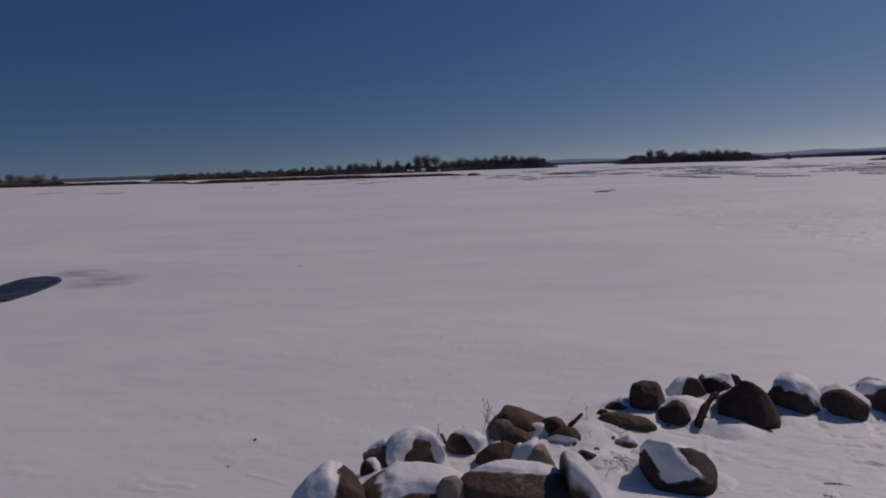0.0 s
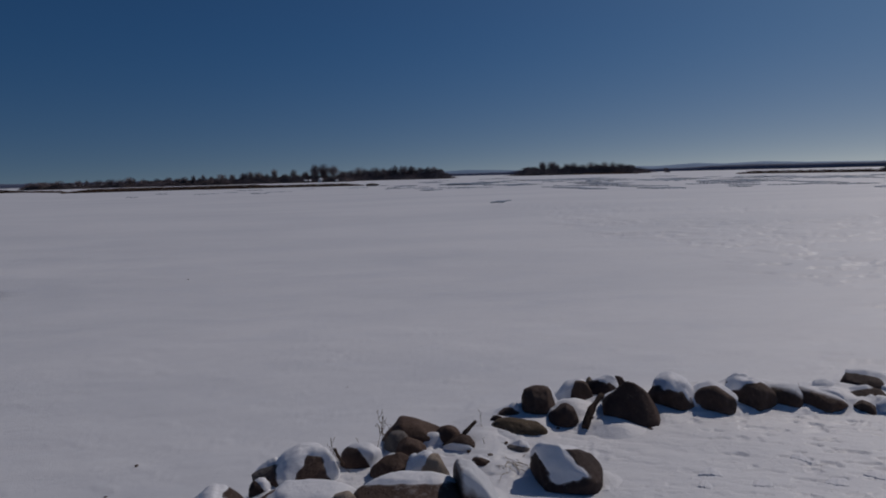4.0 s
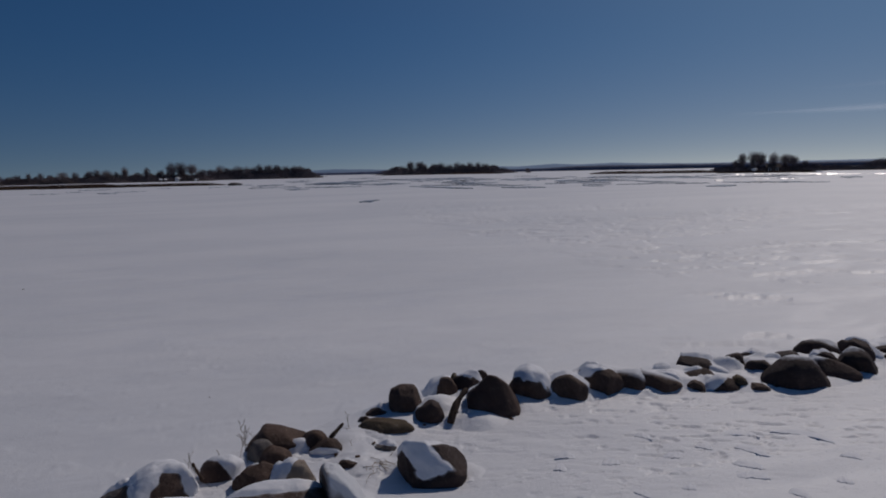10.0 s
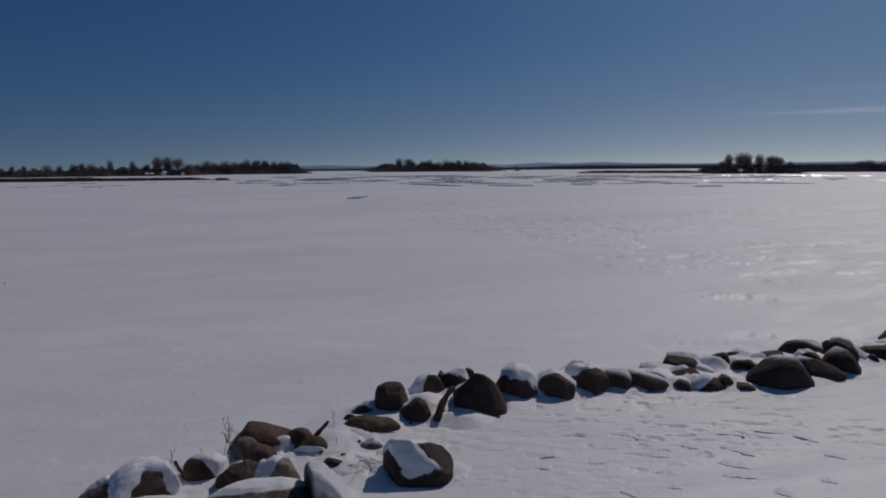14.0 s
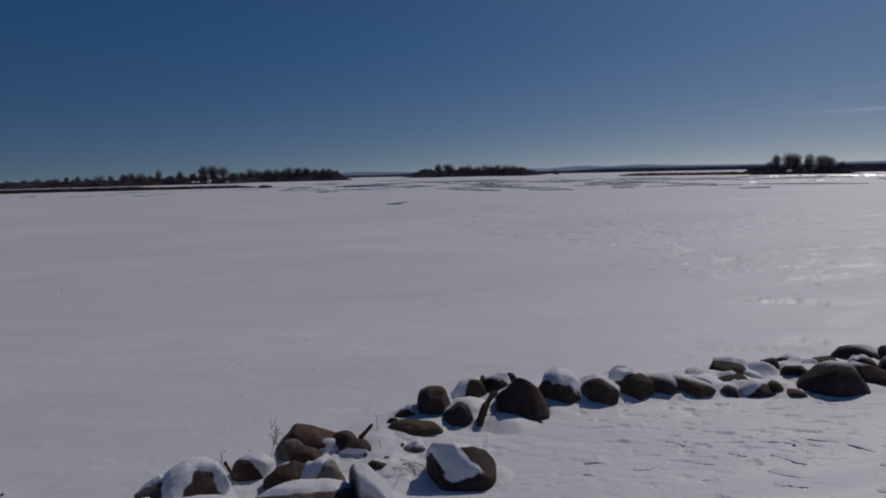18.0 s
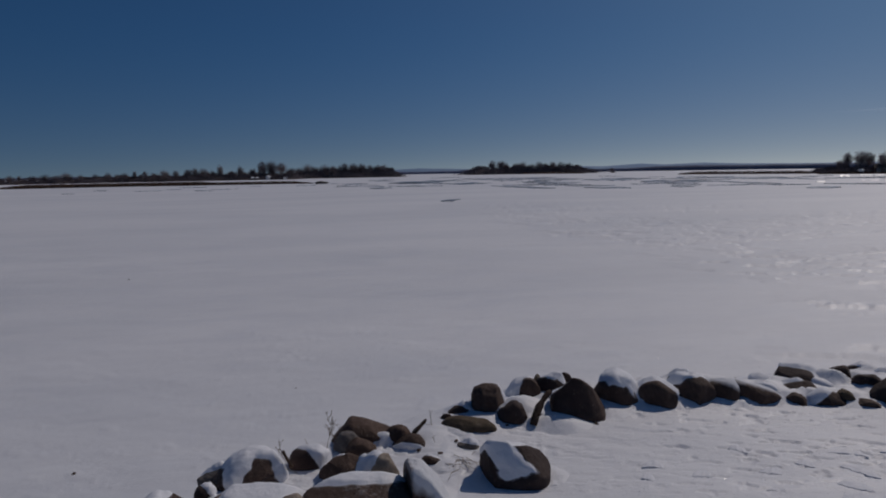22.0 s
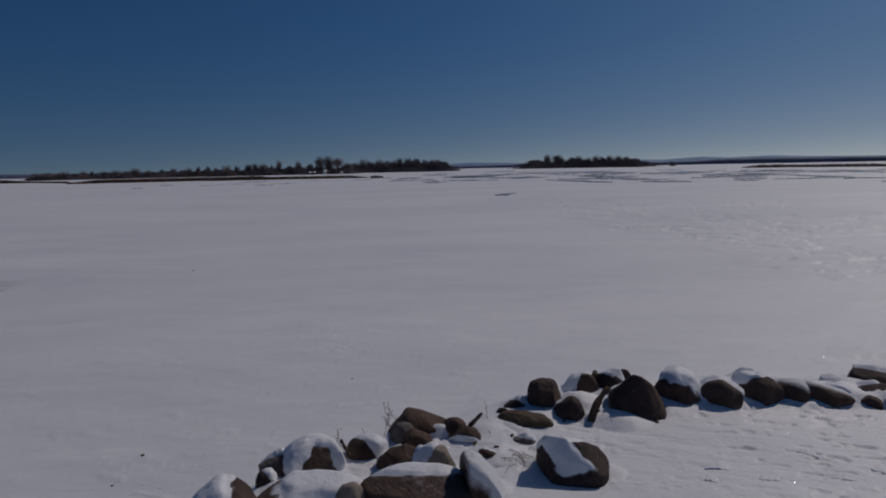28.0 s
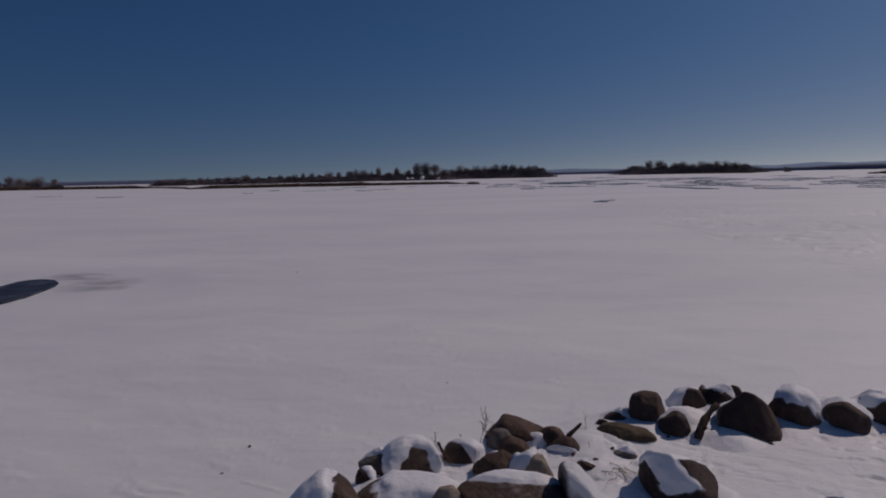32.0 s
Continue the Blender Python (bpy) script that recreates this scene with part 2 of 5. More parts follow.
def value_noise(x, y, seed=0, octaves=4):
    """Smooth noise about -1..1 on arrays."""
    out, amp, total = 0.0, 1.0, 0.0
    for o in range(octaves):
        ix, iy = np.floor(x), np.floor(y)
        fx, fy = x - ix, y - iy
        fx, fy = fx * fx * (3 - 2 * fx), fy * fy * (3 - 2 * fy)
        a, b = lattice(ix, iy, seed + o), lattice(ix + 1, iy, seed + o)
        c, d = lattice(ix, iy + 1, seed + o), lattice(ix + 1, iy + 1, seed + o)
        out = out + amp * ((a * (1 - fx) + b * fx) * (1 - fy) + (c * (1 - fx) + d * fx) * fy)
        total += amp
        x, y, amp = x * 2.03 + 17.1, y * 2.03 - 9.7, amp * 0.5
    return out / total


def mesh_object(name, verts, faces, mat, parent=None, smooth=True, label=""):
    me = bpy.data.meshes.new(name)
    me.from_pydata([tuple(v) for v in verts], [], faces)
    me.materials.append(mat)
    if smooth:
        me.polygons.foreach_set("use_smooth", [True] * len(me.polygons))
    me.update()
    ob = new(name, me)
    ob.parent = parent
    if label:
        tagged(ob, label)
    return ob


def part(name, bm, mat, parent=None, label="", smooth=False):
    me = bpy.data.meshes.new(name)
    bm.to_mesh(me)
    bm.free()
    me.materials.append(mat)
    if smooth:
        me.polygons.foreach_set("use_smooth", [True] * len(me.polygons))
    ob = new(name, me)
    ob.parent = parent
    if label:
        tagged(ob, label)
    return ob


def sticks(segments, sides=3):
    """Tapered rods (a, b, radius at a, radius at b) as verts and faces."""
    verts, faces = [], []
    for a, b, ra, rb in segments:
        a, b = Vector(a), Vector(b)
        axis = (b - a).normalized()
        side = axis.orthogonal().normalized()
        other = axis.cross(side)
        k = len(verts)
        for c, r in ((a, ra), (b, rb)):
            for q in range(sides):
                t = 2 * math.pi * q / sides
                verts.append(c + (side * math.cos(t) + other * math.sin(t)) * r)
        for q in range(sides):
            w = (q + 1) % sides
            faces.append((k + q, k + w, k + sides + w, k + sides + q))
    return verts, faces


def anchor(name, x, y, z, turn=0.0):
    ob = new(name)
    ob.empty_display_size = 0.1
    ob.matrix_world = pose(x, y, z, 0, 0, turn)
    return ob


# ---------------------------------------------------------------- ground: snowy bank and frozen river, one sheet
ICE_Z = -1.3
EYE_Z = 1.65
BANK_EDGE = [(-60, -30), (-3.2, 0.1), (-1.15, 2.2), (-0.72, 3.0), (-0.4, 3.6), (0.2, 4.0), (1.0, 4.3), (1.7, 4.52),
             (2.5, 4.4), (3.3, 4.32), (4.4, 4.3), (5.2, 4.3), (6.4, 4.2), (9.0, 4.5), (60, 12)]


def bank_distance(x, y):
    """Signed metres from the edge of the bank, positive out over the river."""
    best = np.full_like(x, 1e9)
    sign = np.ones_like(x)
    for (ax, ay), (bx, by) in zip(BANK_EDGE, BANK_EDGE[1:]):
        dx, dy = bx - ax, by - ay
        t = np.clip(((x - ax) * dx + (y - ay) * dy) / (dx * dx + dy * dy), 0, 1)
        px, py = x - ax - t * dx, y - ay - t * dy
        d = np.hypot(px, py)
        s = np.where(dx * py - dy * px > 0, 1.0, -1.0)
        sign = np.where(d < best, s, sign)
        best = np.minimum(best, d)
    return best * sign


def ground_height(x, y):
    x, y = np.asarray(x, float), np.asarray(y, float)
    d = bank_distance(x, y)
    k = np.clip((d - 0.02) / 1.45, 0, 1)
    base = ICE_Z * (k * k * (3 - 2 * k) * 0.55 + k * 0.45)
    r = np.hypot(x, y)
    near = np.clip(1.3 - r / 14, 0, 1)
    bearing = np.degrees(np.arctan2(x, y))
    crisp = np.clip((bearing + 50) / 6, 0, 1) * np.clip((72 - bearing) / 6, 0, 1) * np.clip((r - 1.6) / 0.5, 0, 1)
    ca, sa = math.cos(radians(-20)), math.sin(radians(-20))
    u, v = x * ca + y * sa, -x * sa + y * ca
    ledge = np.clip((value_noise(u * 3.4, v * 15.0, 3, 5) - 0.12) * 6, 0, 1)
    flake = np.clip((value_noise(u * 9.0, v * 27.0, 41, 4) - 0.2) * 9, 0, 1)
    rough = np.clip(value_noise(u * 0.9, v * 1.3, 21, 3) * 2.6 + 0.25, 0.1, 1)
    on_bank = 1 - np.clip(k * 3, 0, 1)
    base = base + near * (0.016 * value_noise(u * 1.1, v * 1.9, 5, 2) + crisp * 0.002 * (0.2 + 0.8 * on_bank) * value_noise(u * 11, v * 26, 8, 3)
                          - crisp * (rough * on_bank * (0.002 * ledge + 0.011 * flake) + 0.002 * ledge))
    sparse = np.clip((value_noise(u * 2.2, v * 8.0, 91, 3) - 0.42) * 8, 0, 1) * np.clip((16 - r) / 5, 0, 1)
    base = base + crisp * np.clip(k * 2 - 1, 0, 1) * 0.008 * sparse
    wander = value_noise(x * 0.35, y * 0.35, 61, 3)
    field = np.clip((x - 10.6 + 3.0 * wander) / 1.6, 0, 1) * np.clip((70 - r) / 25, 0, 1) * np.clip(value_noise(u * 0.2, v * 0.3, 62, 2) * 4 + 1.1, 0.15, 1)
    field = np.maximum(field, np.clip(1.4 - np.hypot((x - 8.7) / 1.6, (y - 8.7) / 0.9) + 0.6 * wander, 0, 1))
    base = base - np.clip(k * 2 - 1, 0, 1) * field * (0.05 * np.clip((value_noise(u * 0.9, v * 2.2, 63, 5) - 0.05) * 6, 0, 1) - 0.03)
    berm = np.exp(-((d + 0.2) / 0.28) ** 2) * (0.055 + 0.03 * value_noise(x * 2.1, y * 2.1, 33, 3)) * np.clip((x - 0.5) / 0.6, 0.15, 1)
    base = base + np.where(r < 9, berm, 0)
    river = np.clip(k * 2 - 1, 0, 1) * np.clip(r / 6, 0, 1) * (0.15 + 0.85 * crisp)
    base = base + river * (0.022 * value_noise(u * 0.12, v * 0.5, 11, 4) + 0.009 * np.clip(30 / np.maximum(r, 1), 0, 1) * value_noise(u * 0.4, v * 1.0, 14, 3))
    return base


def build_ground():
    fine = np.concatenate([np.arange(-44, -6, 0.24), np.arange(-6, 60, 0.15), np.arange(60, 66, 0.3)])
    az = np.radians(np.concatenate([np.arange(-180, -44, 1.6), fine, np.arange(66, 180, 1.6)]))
    rad = [0.25, 0.6, 1.0, 1.4, 1.8]
    while rad[-1] < 2.3:
        rad.append(rad[-1] + 0.04)
    while rad[-1] < 6.6:
        rad.append(rad[-1] + 0.011 + 0.002 * max(0.0, rad[-1] - 3.5))
    while rad[-1] < 45:
        rad.append(rad[-1] * 1.0085)
    while rad[-1] < 4700:
        rad.append(rad[-1] * 1.028)
    rad = np.array(rad)
    A, Rr = np.meshgrid(az, rad)
    x, y = Rr * np.sin(A), Rr * np.cos(A)
    z = ground_height(x, y)
    rows, cols = x.shape
    verts = np.stack([x.ravel(), y.ravel(), z.ravel()], 1)
    i = np.arange(rows * cols).reshape(rows, cols)
    j = np.roll(i, -1, 1)
    quads = np.stack([i[:-1], i[1:], j[1:], j[:-1]], -1).reshape(-1, 4)
    verts = np.vstack([verts, [[0, 0, float(ground_height(0.0, 0.0))]]])
    tris = np.stack([np.full(cols, rows * cols), i[0], j[0]], -1)
    me = bpy.data.meshes.new("ground")
    nq, nt = len(quads), len(tris)
    me.vertices.add(len(verts))
    me.vertices.foreach_set("co", verts.ravel())
    me.loops.add(nq * 4 + nt * 3)
    me.loops.foreach_set("vertex_index", np.concatenate([quads.ravel(), tris.ravel()]).astype(np.int32))
    me.polygons.add(nq + nt)
    me.polygons.foreach_set("loop_start", np.concatenate([np.arange(nq) * 4, nq * 4 + np.arange(nt) * 3]).astype(np.int32))
    me.polygons.foreach_set("use_smooth", np.ones(nq + nt, bool))
    me.update(calc_edges=True)
    me.validate()
    me.materials.append(SNOW)
    return tagged(new("ground", me), "wind-packed snow over river bank and frozen river", "snow", kind="structure")


build_ground()


# ---------------------------------------------------------------- far ground details
def far_range(el):
    """Metres to the ice that lies el degrees below the horizon."""
    return (EYE_Z - ICE_Z) / math.tan(radians(-el))


def far_place(az, rng, z=None):
    return (rng * math.sin(radians(az)), rng * math.cos(radians(az)), ICE_Z if z is None else z)


def ice_patch(az0, az1, el0, el1, thick, seed):
    """Wind-swept bare ice, a low sheet with a ragged edge."""
    rnd = random.Random(seed)
    top, low = [], []
    steps = 26
    for k in range(steps + 1):
        f = k / steps
        az, el = az0 + (az1 - az0) * f, el0 + (el1 - el0) * f
        swell = math.sin(math.pi * f) ** 0.9
        w = thick * 0.38 * (0.12 + 0.88 * swell) * rnd.uniform(0.55, 1.1)
        shift = (thick * 0.25 + 0.014) * noise.noise(Vector((f * 5, seed * 3.7, 0)))
        top.append((az, min(el + shift + w, -0.12)))
        low.append((az, min(el + shift - w, -0.14)))
    verts, faces = [], []
    for (a, e), (b, g) in zip(top, low):
        for ang, el in ((a, e), (b, g)):
            p = far_place(ang, far_range(el))
            verts += [(p[0], p[1], ICE_Z + 0.075), (p[0], p[1], ICE_Z - 0.06)]
    for k in range(steps):
        q = 4 * k
        faces += [(q, q + 2, q + 6, q + 4), (q, q + 4, q + 5, q + 1), (q + 2, q + 3, q + 7, q + 6)]
    ob = mesh_object("ice_patch", verts, faces, ICE, smooth=False)
    return tagged(ob, "wind-swept patch of bare grey-blue river ice", "ice", "bare ice patches")


# ---------------------------------------------------------------- boulders of the bank
BALLS = {}


def unit_ball(fine=4):
    if fine not in BALLS:
        bm = bmesh.new()
        bmesh.ops.create_icosphere(bm, subdivisions=fine, radius=1)
        bm.verts.ensure_lookup_table()
        BALLS[fine] = (np.array([v.co[:] for v in bm.verts]), [tuple(v.index for v in f.verts) for f in bm.faces])
        bm.free()
    return BALLS[fine]


def vertex_normals(p, faces):
    f = np.array(faces)
    n = np.cross(p[f[:, 1]] - p[f[:, 0]], p[f[:, 2]] - p[f[:, 0]])
    out = np.zeros_like(p)
    for k in range(3):
        np.add.at(out, f[:, k], n)
    return out / np.maximum(np.linalg.norm(out, axis=1, keepdims=True), 1e-9)


def wavy(p, scale, seed, octaves=3):
    """Noise over points in space, from three slanted planes."""
    s = scale
    return (value_noise(p[:, 0] * s + p[:, 2] * s * 0.4, p[:, 1] * s - p[:, 2] * s * 0.3, seed, octaves)
            + value_noise(p[:, 1] * s + 3.1, p[:, 2] * s + 7.7, seed + 31, octaves)
            + value_noise(p[:, 2] * s - 5.3, p[:, 0] * s + 1.9, seed + 57, octaves)) / 1.8


STONE_WORDS = {"brown": "brown granite boulder", "dark": "dark brown boulder", "tan": "pale tan stone", "grey": "grey fieldstone",
               "olive": "mossy olive-brown stone"}
COUNT = [0]
SET_STONES = []


def crest_line(crest, x):
    """Height of the stone's ridge over its width, the corners of the broken line worn round."""
    fx = np.linspace(-1.3, 1.3, 261)
    fz = np.interp(fx, [c[0] for c in crest], [c[1] for c in crest])
    fz = np.convolve(np.pad(fz, 9, mode="edge"), np.ones(19) / 19, mode="valid")
    return np.interp(x, fx, fz)


def boulder(x, y, w, d, h, turn, kind, crest=((-1, 0.45), (-0.5, 0.9), (0, 1), (0.5, 0.9), (1, 0.45)), cover=(), square=2.5, cuts=(),
            rough=1.3, facets=7, thick=0.014, fine=4):
    """A fieldstone half sunk in the bank, w wide, d deep and standing h out of it. crest is the line of its ridge, cuts are its large flat faces.
    cover names the parts where drifted snow lies: lists of half spaces (a, b, c, least) in the stone's own width, depth and height."""
    COUNT[0] += 1
    seed = COUNT[0]
    rnd = random.Random(seed * 7 + 1)
    ball, faces = unit_ball(fine)
    r = (np.abs(ball) ** square).sum(1) ** (-1 / square)
    p = ball * r[:, None]
    p = p * (1 + rough * (0.09 * wavy(p, 1.1, seed, 2) + 0.03 * wavy(p, 3.1, seed + 5, 2))[:, None])
    for nx, ny, nz, at in cuts:
        n = np.array([nx, ny, nz]) / math.sqrt(nx * nx + ny * ny + nz * nz)
        p = p - np.maximum(p @ n - at, 0)[:, None] * n
    for _ in range(facets):                                   # small broken facets
        n = np.array([rnd.gauss(0, 1), rnd.gauss(-0.3, 1), rnd.gauss(0.1, 0.7)])
        n /= np.linalg.norm(n)
        far = float((p @ n).max())
        p = p - 0.85 * np.maximum(p @ n - rnd.uniform(0.72, 0.9) * far, 0)[:, None] * n
    p -= (p.max(0) + p.min(0)) / 2
    p /= (p.max(0) - p.min(0)) / 2
    bins = np.linspace(-1, 1, 25)
    top = np.array([p[np.abs(p[:, 0] - q) < 0.12, 2].max(initial=0.05) for q in bins])
    lift = crest_line(crest, p[:, 0]) / np.maximum(np.interp(p[:, 0], bins, top), 0.16)
    p[:, 2] = np.where(p[:, 2] > 0, p[:, 2] * lift, p[:, 2])
    p = p * (1 + rough * (0.022 * wavy(p, 2.6, seed + 6, 3) + 0.012 * wavy(p, 8.0, seed + 8, 3)))[:, None]
    q = p.copy()
    ground = float(ground_height(x, y))
    below = max(0.35 * h, 0.06 - ground)
    p = p * np.array([w / 2, d / 2, 1.0])
    p[:, 2] = np.where(p[:, 2] > 0, p[:, 2] * h, p[:, 2] * below)
    p += (0.003 * rough * wavy(p / max(w, 0.1), 9.0, seed + 9, 3))[:, None] * vertex_normals(p, faces)
    nrm = vertex_normals(p, faces)
    thing = anchor("boulder", x, y, 0.0, turn)
    SET_STONES.append((x, y, w, d, h, turn))
    stone = mesh_object("stone", p, faces, STONE[kind], thing).data
    stone.set_sharp_from_angle(angle=radians(42))
    share, frost = 0.0, np.clip(0.5 * nrm[:, 2] - 0.3 + 0.25 * wavy(q, 1.3, seed + 41, 2), 0, 0.3)
    if cover:
        s = np.full(len(p), -9.0)
        for zone in cover:
            inside = np.full(len(p), 9.0)
            for a, b, c, least in zone:
                inside = np.minimum(inside, (q @ np.array([a, b, c]) - least) / math.sqrt(a * a + b * b + c * c))
            s = np.maximum(s, inside)
        s = s + 0.15 * wavy(q, 2.2, seed + 77, 3) + 0.07 * wavy(q, 6.5, seed + 99, 3)
        s = np.minimum(s, 0.9 + 2.5 * nrm[:, 2])
        deep = np.clip(s * 0.2 * min(w, 0.4), -0.014, thick)
        cap = p + nrm * deep[:, None] * 0.7
        cap[:, 2] += np.maximum(deep, 0) * 0.5
        if thick > 0.01:
            mesh_object("snow_cap", cap, faces, CAP, thing)
        frost = np.maximum(frost, np.clip(0.5 + s * (4.5 if thick > 0.01 else 1.8), 0, 1))
        seen = q[:, 2] > 0.1
        share = float((s[seen] > 0).mean())
    stone.attributes.new("dusting", "FLOAT", "POINT").data.foreach_set("value", frost.astype(np.float32))
    word = "bare" if share < 0.05 else "lightly snow-dusted" if share < 0.3 else "snow-capped" if share < 0.75 else "snow-buried"
    return tagged(thing, word + " " + STONE_WORDS[kind] + " half sunk in the river bank", "boulder", "stones along the bank")


TOP = ((0, 0.25, 1, 0.72),)
# front of the pile, where the bank turns the corner
boulder(-0.694, 3.002, 0.370, 0.290, 0.203, 13, "brown", ((-1, 0.2), (-0.5, 0.7), (0, 0.97), (0.4, 1), (1, 0.45)),
        (((-1, 0.1, 0.5, 0.12),), ((-0.5, 0.4, 1, 1.05),)), rough=1.3, fine=5, thick=0.017)
boulder(-0.607, 2.810, 0.200, 0.170, 0.099, 14, "brown", cover=(((0, 0, 1, 0.35),),))
boulder(-0.295, 3.110, 0.540, 0.350, 0.120, 6, "brown", ((-1, 0.5), (-0.7, 0.86), (-0.3, 1), (0.5, 0.96), (0.8, 0.8), (1, 0.5)),
        (((0.4, 0.1, 1, 0.62),), ((1, 0, 0, -0.48), (-0.35, 0.2, 1, 0.5)), ((1, 0, 0, -0.5), (-1, 0, 0, 0.35))), square=3.0, fine=5, thick=0.018)
boulder(-0.085, 2.998, 0.170, 0.130, 0.152, 2, "tan", ((-1, 0.6), (-0.5, 0.95), (0.2, 1), (1, 0.65)), square=3.2)
boulder(0.224, 3.040, 0.560, 0.280, 0.154, -4, "brown", ((-1, 0.86), (-0.6, 1), (0, 0.96), (0.5, 0.86), (0.85, 0.72), (1, 0.4)),
        (((0.1, 0.4, 1, 0.95), (-1, 0, 0, -0.86)),), square=7.0, cuts=((0, -0.3, 0.95, 0.86), (0, -1, -0.05, 0.84)), rough=0.6, fine=5, thick=0.017)
boulder(0.560, 3.055, 0.230, 0.250, 0.240, -11, "brown", ((-1, 0.9), (-0.7, 1), (-0.2, 0.92), (0.3, 0.66), (0.7, 0.36), (1, 0.1)),
        (((1, 0.3, 0.1, -0.72), (0.3, 0.2, 1, 0.26)), ((0, 0.6, 1, 1.05),), ((1, 0, 0, 0.35),)), square=3.2, cuts=((-1, -0.2, 0, 0.7),), fine=5, thick=0.009)
# second row
boulder(-0.548, 3.390, 0.105, 0.090, 0.059, 9, "dark", cover=(((1, 0.3, 0.6, 0.4),),))
boulder(-0.532, 3.596, 0.170, 0.090, 0.066, 22, "grey", ((-1, 0.15), (-0.2, 0.6), (0.6, 1), (1, 0.9)), (((0, 0.5, 1, 0.5),),))
boulder(-0.335, 3.548, 0.405, 0.300, 0.140, 5, "brown", ((-1, 0.12), (-0.6, 0.6), (-0.1, 0.93), (0.3, 1), (0.7, 0.9), (1, 0.5)),
        (((1, 0, 0.15, -0.58), (-1, 0, 0.55, 0.3)), ((0.25, 0.3, 1, 0.8),), ((1, 0, 0.25, 0.72),), ((0, 1, 0, 0.1), (1, 0, 0, -0.7))), fine=5, thick=0.017)
boulder(-0.012, 3.651, 0.240, 0.190, 0.110, 0, "dark", ((-1, 0.45), (-0.55, 0.92), (0, 1), (0.5, 0.85), (1, 0.4)),
        (((1, 0.2, 0.5, 0.35),), ((0, 0.4, 1, 0.88),)))
boulder(0.167, 3.463, 0.255, 0.210, 0.120, -3, "brown", ((-1, 0.6), (-0.6, 0.84), (-0.1, 0.92), (0.25, 1), (0.7, 0.85), (1, 0.45)),
        (((-1, 0.4, 1, 1.3),), ((0, 1, 1, 1.35),)), fine=5)
boulder(0.326, 3.419, 0.200, 0.150, 0.115, -6, "brown", ((-1, 0.6), (-0.4, 1), (0.4, 0.9), (1, 0.4)), (((-0.6, 0.3, 1, 0.98),),))
boulder(0.350, 3.335, 0.235, 0.140, 0.160, -6, "tan", ((-1, 0.5), (-0.6, 0.8), (0, 1), (0.5, 0.97), (1, 0.5)), (((-1, 0.2, 0.7, 0.5),),), square=3.0, fine=5)
boulder(0.335, 3.920, 0.430, 0.260, 0.142, -5, "brown", ((-1, 0.2), (-0.75, 0.62), (-0.42, 1), (0, 0.84), (0.45, 0.56), (0.8, 0.3), (1, 0.15)), facets=3, fine=5)
boulder(0.213, 3.778, 0.175, 0.140, 0.115, -3, "grey")
boulder(0.286, 3.699, 0.190, 0.145, 0.097, -4, "brown", ((-1, 0.5), (-0.3, 1), (0.4, 0.8), (1, 0.5)))
boulder(0.526, 3.839, 0.178, 0.140, 0.101, -8, "brown", facets=2)
boulder(0.579, 3.749, 0.200, 0.125, 0.074, -9, "brown", ((-1, 0.2), (-0.4, 0.75), (0.1, 1), (0.6, 0.9), (1, 0.35)), (((-0.3, -1, -0.8, 0.45),),))
boulder(0.925, 3.660, 0.135, 0.090, 0.036, -14, "grey", ((-1, 0.4), (0.2, 1), (1, 0.6)), (((0.2, 0.4, 1, 0.5),),))
boulder(0.665, 3.500, 0.115, 0.080, 0.042, -11, "brown", ((-1, 0.5), (-0.3, 1), (0.5, 0.7), (1, 0.4)), (((0.4, 0.5, 1, 0.8),),))
boulder(0.735, 3.560, 0.060, 0.045, 0.024, -12, "brown")
# round the flat mossy slab
boulder(0.991, 3.909, 0.380, 0.170, 0.074, -16, "olive", ((-1, 0.45), (-0.75, 0.95), (-0.3, 1), (0.3, 0.86), (0.85, 0.8), (1, 0.5)), square=3.2, fine=5)
boulder(0.989, 4.149, 0.190, 0.150, 0.092, -13, "brown", ((-1, 0.25), (-0.3, 0.7), (0.3, 1), (1, 0.6)), (((0.6, 0.4, 1, 0.75),),))
boulder(0.882, 4.069, 0.090, 0.070, 0.058, -12, "brown")
boulder(1.184, 4.137, 0.250, 0.220, 0.213, -16, "brown", ((-1, 0.7), (-0.8, 0.95), (-0.2, 1), (0.55, 0.97), (0.8, 0.7), (1, 0.35)),
        (((1, 0.8, 0.2, 1.0),),), square=3.2, facets=4, fine=5)
boulder(1.300, 3.985, 0.215, 0.190, 0.145, -18, "dark", ((-1, 0.45), (-0.4, 0.7), (0.3, 1), (0.75, 0.8), (1, 0.4)), (((-0.9, 0.5, 1, 1.2),),), square=3.2, facets=9, rough=1.7, fine=5)
boulder(1.498, 4.325, 0.270, 0.210, 0.178, -19, "brown", ((-1, 0.2), (-0.4, 0.75), (0.2, 1), (0.6, 0.9), (1, 0.5)), (((-1, 0.2, 0.1, 0.1),), ((0, 0.4, 1, 1.05),)), thick=0.017)
boulder(1.643, 4.427, 0.085, 0.060, 0.150, -20, "olive")
boulder(1.701, 4.328, 0.305, 0.230, 0.179, -21, "dark", ((-1, 0.5), (-0.5, 0.84), (0, 0.96), (0.5, 1), (1, 0.55)),
        (((0.15, 0.3, 1, 0.82),),), fine=5, thick=0.017)
boulder(1.853, 4.358, 0.120, 0.070, 0.168, -22, "dark", ((-1, 0.95), (-0.3, 1), (0.3, 0.9), (1, 0.55)))
